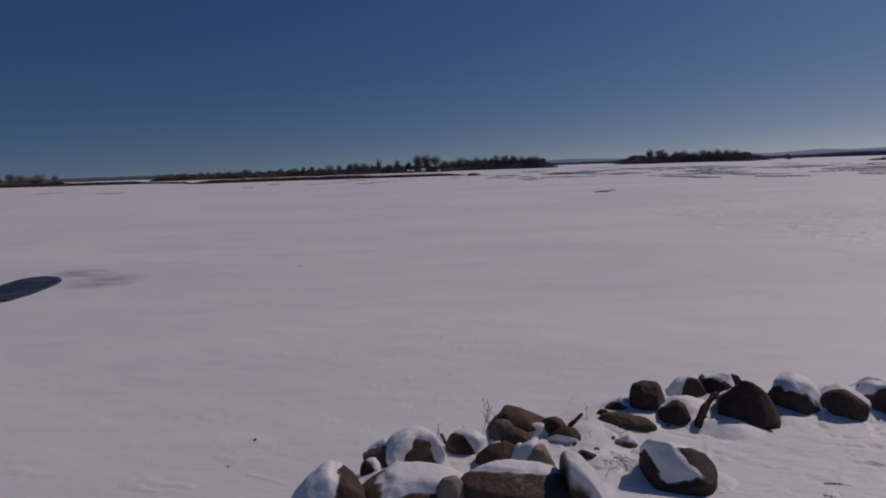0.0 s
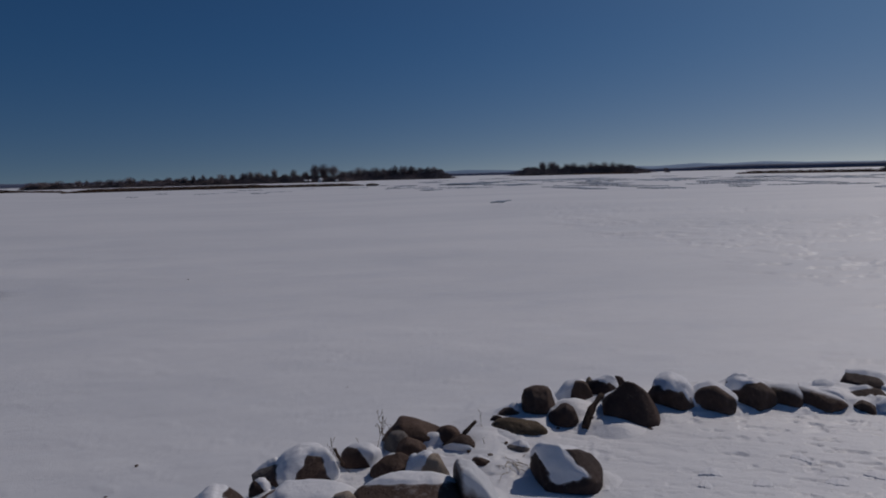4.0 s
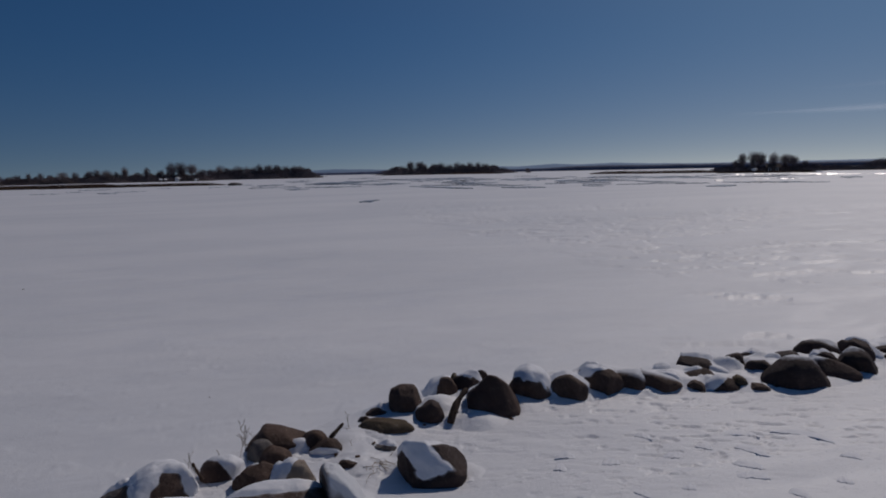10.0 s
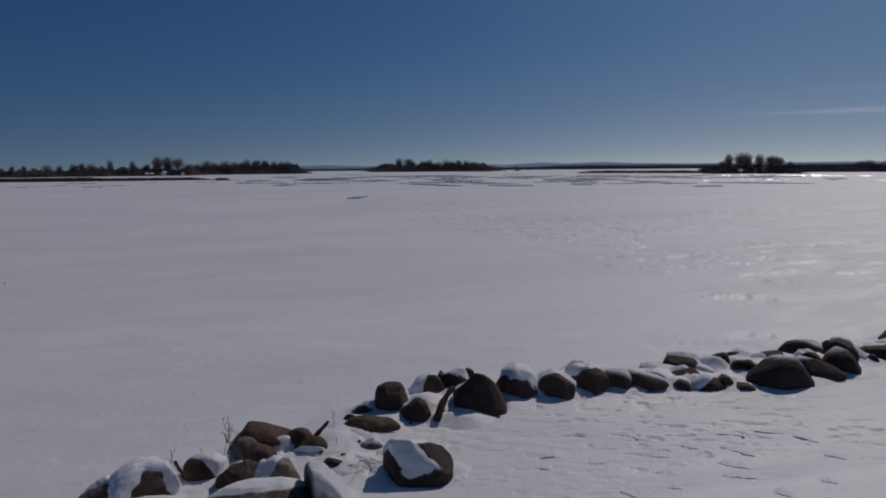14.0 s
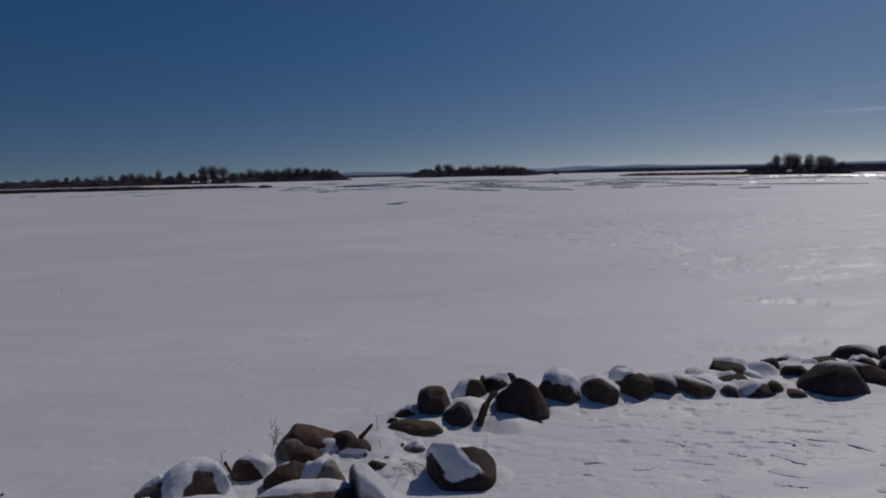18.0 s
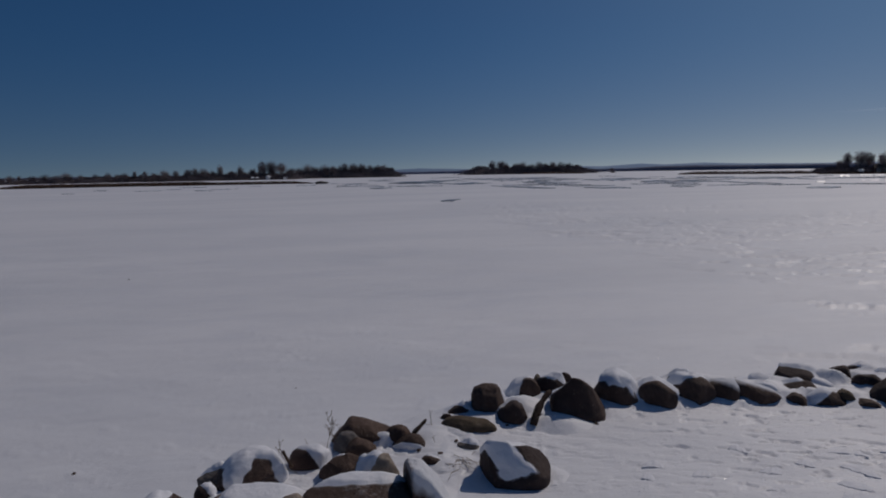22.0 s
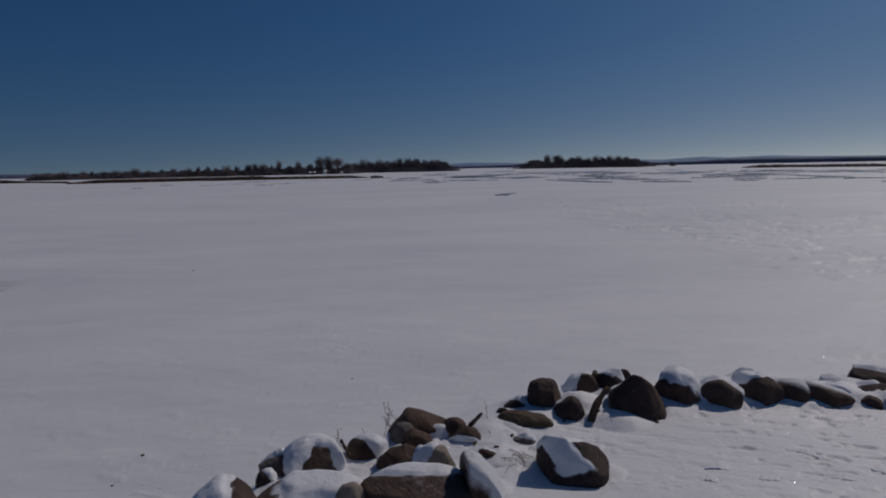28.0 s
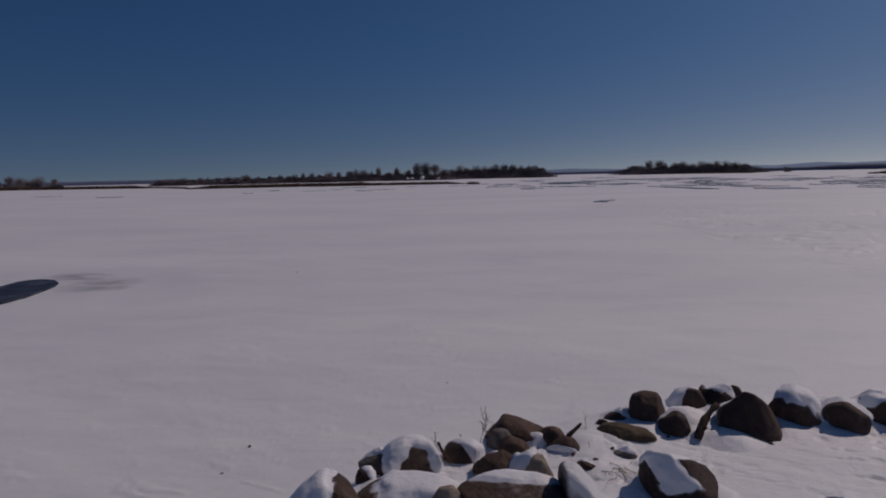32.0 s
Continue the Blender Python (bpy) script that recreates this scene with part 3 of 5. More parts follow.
boulder(1.768, 3.972, 0.382, 0.330, 0.276, -24, "dark", ((-1, 0.5), (-0.6, 0.7), (-0.18, 1), (0.1, 0.95), (0.45, 0.74), (0.78, 0.4), (1, 0.15)),
        (((-1, 0.9, 0.9, 1.5),),), square=2.6, facets=3, rough=0.8, cuts=((0, -0.75, 0.65, 0.74),), fine=5)
boulder(2.123, 4.121, 0.350, 0.310, 0.228, -27, "brown", ((-1, 0.55), (-0.6, 0.92), (-0.1, 1), (0.5, 0.87), (1, 0.4)),
        (((0.15, 0.3, 1, 0.55),), ((1, 0.1, 1, 1.05),)), facets=2, rough=0.7, fine=5, thick=0.012)
boulder(1.080, 3.235, 0.395, 0.290, 0.192, -19, "dark", ((-1, 0.6), (-0.72, 1), (-0.2, 0.97), (0.3, 0.88), (0.7, 0.6), (1, 0.35)),
        (((1, 0, 1, -0.05), (-1, 0, -1.15, -1.1), (-0.3, 0, 1, 0.17)), ((-1, 0.4, 1.3, 1.7),)), square=3.0, cuts=((-0.15, -0.75, 0.6, 0.76),), rough=1.2, fine=5)
# the row that runs along the bank
boulder(2.360, 4.025, 0.320, 0.243, 0.188, -31, "brown", ((-1, 0.75), (-0.4, 0.86), (0.05, 1), (0.5, 0.8), (1, 0.6)),
        (((-0.5, 0.6, 1, 0.86),), ((0.9, 0.7, 0.7, 1.0),), ((-1, 0, 0, 0.75),)), facets=7, square=3.1, rough=1.45)
boulder(2.655, 4.040, 0.351, 0.276, 0.186, -34, "brown", ((-1, 0.7), (-0.6, 0.92), (0, 1), (0.5, 0.95), (1, 0.6)), (((-0.5, 0.4, 1, 0.78),),), facets=7, fine=5, thick=0.011, square=3.1, rough=1.45)
boulder(2.660, 4.195, 0.230, 0.154, 0.173, -32, "dark", ((-1, 0.5), (-0.3, 0.95), (0.4, 1), (1, 0.6)), (TOP,), square=3.1, rough=1.45)
boulder(2.847, 4.034, 0.363, 0.254, 0.158, -35, "brown", ((-1, 0.5), (-0.4, 0.8), (0.3, 1), (0.8, 0.95), (1, 0.7)), (((-1, 0.2, 0.5, 0.6),), ((0.3, 0.4, 1, 0.72),)), facets=7, thick=0.006, square=3.1, rough=1.45)
boulder(3.070, 3.950, 0.423, 0.243, 0.142, -24, "brown", ((-1, 0.8), (-0.5, 1), (0, 0.85), (0.6, 0.6), (1, 0.35)), (((0.3, 0.5, 1, 0.62),),), facets=7, thick=0.006, square=3.1, rough=1.45)
SNOWED = (((0, 0, 1, -2),),)
boulder(3.215, 4.000, 0.206, 0.144, 0.085, -36, "grey", cover=SNOWED, square=3.1, rough=1.45)
boulder(3.690, 3.985, 0.242, 0.176, 0.090, -40, "grey", ((-1, 0.7), (-0.5, 1), (0.4, 0.7), (1, 0.2)), SNOWED, square=3.1, rough=1.45)
boulder(4.105, 3.890, 0.217, 0.166, 0.095, -46, "grey", cover=SNOWED, square=3.1, rough=1.45)
boulder(4.215, 3.990, 0.206, 0.144, 0.120, -46, "brown", ((-1, 0.4), (-0.2, 0.9), (0.5, 1), (1, 0.6)), (TOP,), square=3.1, rough=1.45)
boulder(4.590, 3.830, 0.267, 0.188, 0.150, -48, "dark", cover=(((-0.6, 0.5, 1, 0.9),),), square=3.1, rough=1.45)
boulder(5.130, 3.880, 0.217, 0.154, 0.105, -52, "grey", cover=SNOWED, square=3.1, rough=1.45)
boulder(5.680, 3.930, 0.290, 0.198, 0.095, -55, "dark", cover=(((-0.5, 0.5, 1, 0.6),),), square=3.1, rough=1.45)
boulder(3.283, 4.146, 0.194, 0.132, 0.096, -38, "grey", cover=(((0, 0.2, 1, 0.4),),), square=3.1, rough=1.45)
boulder(3.590, 4.084, 0.388, 0.265, 0.150, -41, "dark", ((-1, 0.5), (-0.8, 0.95), (0, 1), (0.4, 0.9), (0.7, 0.5), (1, 0.25)),
        (((1, 0.2, 0.1, 0.5),), ((0, 0.5, 1, 1.0),)), square=3.0, facets=7, rough=1.45)
boulder(3.440, 3.968, 0.327, 0.198, 0.113, -41, "brown", ((-1, 0.35), (-0.4, 0.65), (0.2, 1), (0.7, 0.95), (1, 0.5)), (((-0.7, 0.5, 1, 0.78),),), facets=7, square=3.1, rough=1.45)
boulder(3.335, 3.820, 0.142, 0.100, 0.070, -41, "brown", ((-1, 0.5), (-0.2, 1), (0.5, 0.8), (1, 0.5)), square=3.1)
boulder(3.530, 3.770, 0.254, 0.176, 0.084, -30, "brown", ((-1, 0.35), (-0.2, 1), (0.4, 0.9), (1, 0.6)), (((-1, 0.3, 0.6, 0.3),),), facets=5, square=3.1, rough=1.45)
boulder(3.665, 3.735, 0.125, 0.100, 0.095, -44, "olive", ((-1, 0.8), (-0.4, 1), (0.3, 0.85), (1, 0.5)), square=3.0)
boulder(3.889, 4.045, 0.208, 0.176, 0.158, -44, "dark", ((-1, 0.55), (-0.5, 0.85), (0.2, 1), (0.7, 0.92), (1, 0.5)), square=3.0, facets=7, rough=1.45)
boulder(3.801, 3.942, 0.102, 0.078, 0.058, -44, "dark", square=3.1)
boulder(3.834, 3.784, 0.068, 0.049, 0.053, -45, "dark", square=3.1)
boulder(4.242, 4.212, 0.206, 0.144, 0.096, -45, "dark", cover=(((0, 0.3, 1, 0.75),),), square=3.1, rough=1.45)
boulder(3.987, 3.866, 0.260, 0.198, 0.144, -46, "dark", ((-1, 0.55), (-0.6, 0.95), (0.2, 1), (1, 0.5)), (((0, 0.5, 1, 0.92),), ((0.3, -0.8, -0.6, 0.5),)), square=3.1, rough=1.45)
boulder(4.369, 3.997, 0.327, 0.221, 0.132, -48, "dark", ((-1, 0.4), (-0.4, 0.8), (0.3, 1), (1, 0.6)), facets=7, square=3.1, rough=1.45)
boulder(4.806, 4.082, 0.388, 0.287, 0.161, -50, "dark", ((-1, 0.3), (-0.6, 0.8), (0, 1), (0.6, 0.96), (1, 0.5)), (((0.3, 0.5, 1, 0.9),),), facets=7, thick=0.006, square=3.1, rough=1.45)
boulder(5.015, 3.919, 0.351, 0.265, 0.188, -52, "dark", ((-1, 0.55), (-0.5, 0.9), (0, 1), (0.6, 0.86), (1, 0.45)), facets=7, square=3.1, rough=1.45)
boulder(5.255, 4.072, 0.242, 0.166, 0.125, -52, "grey", cover=(((0, 0.2, 1, 0.5),),), square=3.1, rough=1.45)
boulder(4.100, 3.640, 0.570, 0.320, 0.222, -6, "dark", ((-1, 0.3), (-0.6, 0.62), (-0.25, 0.95), (0.1, 1), (0.55, 0.76), (1, 0.3)),
        (((0.35, 0.3, 1, 0.9),),), facets=5, rough=0.8, fine=5, thick=0.008, square=2.6)
boulder(3.735, 3.640, 0.181, 0.110, 0.048, -40, "brown", square=3.1, rough=1.45)
boulder(4.470, 3.680, 0.459, 0.265, 0.160, -22, "dark", ((-1, 0.6), (-0.4, 1), (0.2, 0.82), (0.7, 0.55), (1, 0.3)), (((-0.5, 0.7, 1, 0.95),),), facets=7, thick=0.006, square=3.1, rough=1.45)
boulder(4.770, 3.690, 0.338, 0.243, 0.196, -40, "dark", ((-1, 0.35), (-0.5, 0.85), (-0.1, 1), (0.4, 0.85), (1, 0.35)), (((-0.2, 0.2, 1, 0.93),),), facets=5, thick=0.008, square=3.1, rough=1.45)
boulder(5.450, 3.881, 0.436, 0.309, 0.113, -55, "dark", ((-1, 0.3), (-0.3, 0.8), (0.4, 1), (1, 0.7)), (((-0.3, 0.5, 1, 0.85),),), facets=7, square=3.1, rough=1.45)
boulder(5.237, 3.765, 0.102, 0.078, 0.072, -54, "dark", square=3.1)
boulder(5.908, 4.009, 0.363, 0.287, 0.169, -56, "dark", ((-1, 0.4), (-0.6, 0.8), (0, 1), (0.6, 0.9), (1, 0.5)), (((0, 0.5, 1, 1.0),),), facets=7, square=3.1, rough=1.45)
boulder(6.036, 3.807, 0.363, 0.265, 0.115, -57, "dark", facets=7, square=3.1, rough=1.45)
boulder(6.519, 3.850, 0.459, 0.331, 0.182, -59, "dark", cover=(((0, 0.4, 1, 0.9),),), facets=7, square=3.1, rough=1.45)


WET_BARK = plain_material("wet_dark_bark", (0.045, 0.029, 0.021), (0.11, 0.072, 0.052), 30.0)


def driftwood_stick(a, b, thick, seed, label):
    """A broken length of branch, knotted and tapered, lying among the stones."""
    rnd = random.Random(seed)
    a, b = Vector(a), Vector(b)
    thing = anchor("driftwood_stick", a.x, a.y, a.z)
    pts, bow = [], Vector((rnd.uniform(-1, 1), rnd.uniform(-1, 1), rnd.uniform(0, 1))) * (b - a).length * 0.05
    for k in range(9):
        f = k / 8
        pts.append(((b - a) * f + bow * math.sin(math.pi * f), thick * (1 - 0.35 * f) * (1 + rnd.uniform(-0.2, 0.25))))
    along = (b - a).normalized()
    side = along.orthogonal().normalized()
    up = along.cross(side)
    ring = [side * math.cos(k * math.pi / 4) + up * math.sin(k * math.pi / 4) for k in range(8)]
    verts = [p + q * r for p, r in pts for q in ring]
    faces = [(8 * k + i, 8 * k + (i + 1) % 8, 8 * k + 8 + (i + 1) % 8, 8 * k + 8 + i) for k in range(8) for i in range(8)]
    faces += [tuple(range(7, -1, -1)), tuple(range(64, 72))]
    mesh_object("branch", verts, faces, WET_BARK, thing)
    for k in (2, 5):
        p, r = pts[k]
        way = Vector((rnd.uniform(-1, 1), rnd.uniform(-1, 0.2), rnd.uniform(0.1, 0.8))).normalized()
        mesh_object("knot", *sticks([(p, p + way * r * 1.9, r * 0.55, r * 0.25)], 6), WET_BARK, thing)
    return tagged(thing, label, "driftwood", "sticks among the stones")


def snow_drifts(mounds):
    """Wind-blown snow banked up between and behind the stones; mounds are single heaps (x, y, half width, half depth, height, turn)."""
    xs, ys = np.arange(-1.3, 7.2, 0.02), np.arange(2.5, 5.2, 0.02)
    X, Y = np.meshgrid(xs, ys)
    total, most = np.zeros_like(X), np.zeros_like(X)
    uneven = 1 + 0.5 * value_noise(X * 5, Y * 5, 71, 3)
    for sx, sy, w, d, h, turn in SET_STONES:
        ca, sa = math.cos(radians(turn)), math.sin(radians(turn))
        u, v = (X - sx) * ca + (Y - sy) * sa, -(X - sx) * sa + (Y - sy) * ca
        q = np.hypot(u / (w / 2), v / (d / 2))
        away = np.maximum(q - 1, 0) * (w + d) / 4
        side = np.clip(0.62 + 0.6 * v / np.maximum(np.hypot(u, v), 0.02), 0.28 if sx > 1.9 else 0.15, 1.2)
        deep = 1.75 if sx > 1.9 else 1.15 if sx > 0.8 else 0.6
        lift = min(h, 0.22) * 0.15 * deep * side * uneven * np.exp(-(away / (0.06 + 0.24 * min(h, 0.25))) ** 2)
        total, most = total + lift, np.maximum(most, min(h, 0.22) * 0.28 * deep * (away < 0.4))
    drift = np.minimum(total, most)
    for mx, my, rx, ry, h, turn in mounds:
        ca, sa = math.cos(radians(turn)), math.sin(radians(turn))
        u, v = (X - mx) * ca + (Y - my) * sa, -(X - mx) * sa + (Y - my) * ca
        heap = h * np.exp(-((u / rx) ** 2 + (v / ry) ** 2) ** 1.2) * (0.8 + 0.2 * uneven)
        drift = np.maximum(drift, heap) + 0.25 * np.minimum(drift, heap)
    Z = ground_height(X, Y) + drift - 0.014
    rows, cols = X.shape
    i = np.arange(rows * cols).reshape(rows, cols)
    keep = drift > 0.004
    keep = keep[:-1, :-1] | keep[1:, :-1] | keep[:-1, 1:] | keep[1:, 1:]
    quads = np.stack([i[:-1, :-1], i[:-1, 1:], i[1:, 1:], i[1:, :-1]], -1)[keep]
    used, back = np.unique(quads, return_inverse=True)
    verts = np.stack([X.ravel(), Y.ravel(), Z.ravel()], 1)[used]
    ob = mesh_object("snow_drift", verts, [tuple(f) for f in back.reshape(-1, 4).tolist()], SNOW)
    return tagged(ob, "soft drifts of snow banked between the boulders", "snow drift", kind="stuff")


snow_drifts([
    (1.59, 3.86, 0.18, 0.14, 0.065, -23),
    (1.42, 4.10, 0.16, 0.14, 0.085, -19),
    (1.43, 3.90, 0.09, 0.10, 0.05, -20),
    (0.43, 3.83, 0.11, 0.05, 0.075, -6),
    (0.75, 3.58, 0.20, 0.22, 0.03, -12),
    (0.72, 3.88, 0.14, 0.12, 0.03, -12),
    (-0.47, 3.30, 0.10, 0.10, 0.03, 8),
    (2.945, 3.88, 0.07, 0.08, 0.035, -36),
    (3.48, 3.85, 0.14, 0.07, 0.07, -42),
    (2.24, 4.02, 0.06, 0.08, 0.06, -29),
    (3.75, 3.82, 0.10, 0.08, 0.06, -44),
])


# ---------------------------------------------------------------- trees of the far shores
WIDTH = {}


def bare_tree(height, wide, seed, low=0.25, count=2000):
    """A leafless tree: trunk with limbs that fork, and a rounded, lobed crown of fine twigs from low of its height up."""
    rnd = random.Random(seed)
    tall = height * (1 - low) / 2
    mid = height - tall
    lobes = [rnd.uniform(0, 6.28) for _ in range(6)]

    def reach(a, e):
        """How far the crown goes that way, as a share of its ellipsoid."""
        return 0.86 + 0.14 * math.sin(2 * a + 2.2 * e + lobes[0]) * math.cos(3 * e + lobes[1]) + 0.1 * math.sin(5 * a + lobes[2] + 3 * e)

    wood = [(Vector((0, 0, -0.3)), Vector((0.05, 0.02, height * 0.35)), height * 0.02, height * 0.015),
            (Vector((0.05, 0.02, height * 0.35)), Vector((-0.05, 0.1, height * 0.8)), height * 0.015, height * 0.004)]
    for k in range(11):
        a, e = k * 2.4 + rnd.uniform(-0.4, 0.4), rnd.uniform(-0.3, 1.2)
        q = reach(a, e) * 0.8
        start = Vector((0, 0, height * rnd.uniform(0.2, 0.5)))
        end = Vector((math.cos(a) * math.cos(e) * wide / 2 * q, math.sin(a) * math.cos(e) * wide / 2 * q, mid + math.sin(e) * tall * q))
        bend = (start + end) / 2 + Vector((rnd.uniform(-0.3, 0.3), rnd.uniform(-0.3, 0.3), 0.4))
        wood += [(start, bend, height * 0.009, height * 0.006), (bend, end, height * 0.006, height * 0.002)]
    twigs = []
    for _ in range(count):
        a, e = rnd.uniform(0, 6.283), math.asin(rnd.uniform(-0.95, 1))
        q = reach(a, e) * rnd.random() ** 0.55
        p = Vector((math.cos(a) * math.cos(e) * wide / 2 * q, math.sin(a) * math.cos(e) * wide / 2 * q, mid + math.sin(e) * tall * q))
        way = (p - Vector((0, 0, height * 0.3))).normalized() + Vector((rnd.gauss(0, 0.5), rnd.gauss(0, 0.5), rnd.gauss(0.15, 0.4)))
        long = height * rnd.uniform(0.05, 0.12)
        twigs.append((p - way.normalized() * long, p, 0.026, 0.012))
    thing = anchor("bare_tree", 0, 0, 0)
    mesh_object("trunk", *sticks(wood, 5), BARK, thing)
    mesh_object("crown", *sticks(twigs, 3), TWIG, thing, smooth=False)
    WIDTH[thing.name] = wide / height
    return thing


def scrub_clump(width, height, seed):
    """A low tangle of leafless bushes."""
    rnd = random.Random(seed)
    rods = []
    for _ in range(900):
        x, y = rnd.gauss(0, width * 0.28), rnd.gauss(0, width * 0.16)
        reach = height * rnd.uniform(0.25, 1.0) * (0.45 + 0.55 * math.exp(-(x / (width * 0.4)) ** 2))
        a = Vector((x, y, rnd.uniform(-0.1, reach * 0.5)))
        b = a + Vector((rnd.gauss(0, 0.35), rnd.gauss(0, 0.35), 1.0)) * reach * 0.55
        rods.append((a, b, 0.06, 0.025))
    thing = anchor("scrub", 0, 0, 0)
    mesh_object("brushwood", *sticks(rods), SCRUB, thing, smooth=False)
    return thing


TREES = [tagged(bare_tree(10, 7.0, 11, 0.2), "leafless grey-brown tree on the far snowy shore", "tree", "far shore trees"),
         tagged(bare_tree(10, 9.5, 12, 0.14), "broad leafless grey-brown tree on the far shore", "tree", "far shore trees"),
         tagged(bare_tree(10, 4.0, 23, 0.16, 1400), "slender leafless tree on the far shore", "tree", "far shore trees"),
         tagged(bare_tree(10, 8.0, 34, 0.3), "leafless tree with a rounded twiggy crown", "tree", "far shore trees"),
         tagged(bare_tree(10, 5.5, 45, 0.12, 1700), "leafless grey tree among others on the shore", "tree", "far shore trees")]
BUSHES = [tagged(scrub_clump(7, 3, 5), "dark tangle of leafless bushes on the shore", "bush", "far shore bushes"),
          tagged(scrub_clump(9, 2.6, 6), "low dark tangle of leafless shoreline bushes", "bush", "far shore bushes")]
USED = {}


def set_out(proto, az, rng, size, wide=1.0, turn=0.0):
    """Places one more tree or bush like proto on the shore."""
    x, y, z = far_place(az, rng)
    m = pose(x, y, z, 0, 0, turn) @ Matrix.Diagonal((size * wide, size * wide, size, 1))
    if proto not in USED:
        USED[proto] = True
        proto.matrix_world = m
        return proto
    ob = copy_thing(proto, pose(0, 0, 0))
    ob.matrix_world = m
    return ob


def stand(az0, az1, rng, tall, count, seed, bushes=0, wide=1.0, kinds=(0, 1, 2, 3, 4), bush=1.0):
    """A belt of trees tall metres high between two bearings, with scrub under them."""
    rnd = random.Random(seed)
    for k in range(count):
        az = az0 + (az1 - az0) * (k + rnd.uniform(0.2, 0.8)) / count
        h = tall * rnd.uniform(0.82, 1.08)
        set_out(TREES[kinds[rnd.randrange(len(kinds))]], az, rng + rnd.uniform(-6, 10), h / 10, wide * rnd.uniform(1.0, 1.45), rnd.uniform(0, 360))
    bushes = (bushes * 2 + 2) // 3
    for k in range(bushes):
        az = az0 + (az1 - az0) * (k + rnd.uniform(0.2, 0.8)) / bushes
        set_out(BUSHES[k % 2], az, rng + rnd.uniform(-4, 4), bush * rnd.uniform(0.8, 1.2), 1.0, rnd.choice((0, 180)) - az + rnd.uniform(-20, 20))


def underwood(az0, az1, rng, tall, count, seed):
    """The low leafless growth under a belt of trees, too thick to tell its bushes apart."""
    rnd = random.Random(seed)
    rods = []
    for k in range(count):
        az = radians(az0 + (az1 - az0) * (k + rnd.random()) / count)
        r, h = rng + rnd.uniform(-4, 5), tall * rnd.uniform(0.55, 1.1)
        cx, cy, wide = r * math.sin(az), r * math.cos(az), h * rnd.uniform(0.45, 0.85)
        for _ in range(600):
            a, q, e = rnd.uniform(0, 6.283), rnd.random() ** 0.5, rnd.random()
            reach = wide * q * math.sqrt(max(0.05, 1 - (e - 0.35) ** 2 / 0.46))
            tip = Vector((cx + math.cos(a) * reach, cy + math.sin(a) * reach, ICE_Z + h * e))
            way = Vector((math.cos(a) * 0.5 + rnd.gauss(0, 0.4), math.sin(a) * 0.5 + rnd.gauss(0, 0.4), 1.0)).normalized()
            rods.append((tip - way * h * rnd.uniform(0.12, 0.26), tip, 0.04, 0.018))
    ob = mesh_object("underwood", *sticks(rods, 3), SCRUB, smooth=False)
    return tagged(ob, "thick leafless underwood below the far shore trees", "bushes", kind="stuff")


def grove(rng, trees, seed, under=0.5, bush=1.0, lift=0.5):
    """Single trees (bearing, height, width of crown) along a shore, with lower growth and scrub behind and between them."""
    rnd = random.Random(seed)
    for az, tall, wide in trees:
        slim = wide / tall
        proto = min(TREES, key=lambda t: abs(WIDTH[t.name] - min(slim, 0.9)) + rnd.uniform(0, 0.12))
        tall = tall + lift
        broad = wide * 1.12 / (WIDTH[proto.name] * tall)
        set_out(proto, az, rng + rnd.uniform(-6, 6), tall / 10, broad, rnd.uniform(0, 360))
        for _ in range(1):                                       # a lower tree at its foot
            off = math.degrees(rnd.uniform(-0.9, 0.9) * wide / rng)
            set_out(TREES[rnd.randrange(5)], az + off, rng + rnd.uniform(2, 10), tall * under * rnd.uniform(0.7, 1.15) / 10, rnd.uniform(0.9, 1.3), rnd.uniform(0, 360))
        for side in (-0.35, 0.35):
            set_out(BUSHES[rnd.randrange(2)], az + math.degrees((side + rnd.uniform(-0.2, 0.2)) * wide / rng), rng + rnd.uniform(-4, 4), bush * rnd.uniform(0.75, 1.1), 1.0,
                    rnd.choice((0, 180)) - az + rnd.uniform(-20, 20))


# left group, at the end of a low wooded shore
stand(-38.5, -35.4, 340, 5.6, 7, 1, 6, 1.1, bush=1.1)
grove(340, [(-35.03, 6.0, 5.0), (-34.41, 5.4, 6.0), (-33.96, 4.4, 6.0), (-33.23, 5.6, 7.0), (-32.21, 4.6, 3.4)], 2, 0.6, 1.0)
# long peninsula, low at its tip and taller towards the farm
grove(350, [(-24.9, 3.2, 6.1), (-24.2, 3.4, 7.1), (-23.6, 3.1, 5.1), (-23.13, 3.9, 6.1), (-22.43, 2.8, 4.1), (-21.83, 3.9, 5.1), (-21.25, 4.0, 2.0), (-20.44, 3.7, 7.1),
            (-19.62, 4.1, 6.1), (-18.9, 3.9, 5.1)], 4, 0.65, 0.8)
grove(348, [(-18.25, 5.0, 7.0), (-17.28, 3.9, 4.0), (-16.28, 4.1, 4.0), (-15.42, 4.6, 4.5), (-14.8, 3.8, 3.7), (-14.25, 4.6, 4.5), (-13.53, 5.3, 2.5), (-12.77, 5.4, 3.0),
            (-12.16, 4.3, 3.5), (-11.35, 5.7, 6.1), (-10.5, 5.5, 3.5)], 5, 0.6, 1.0)
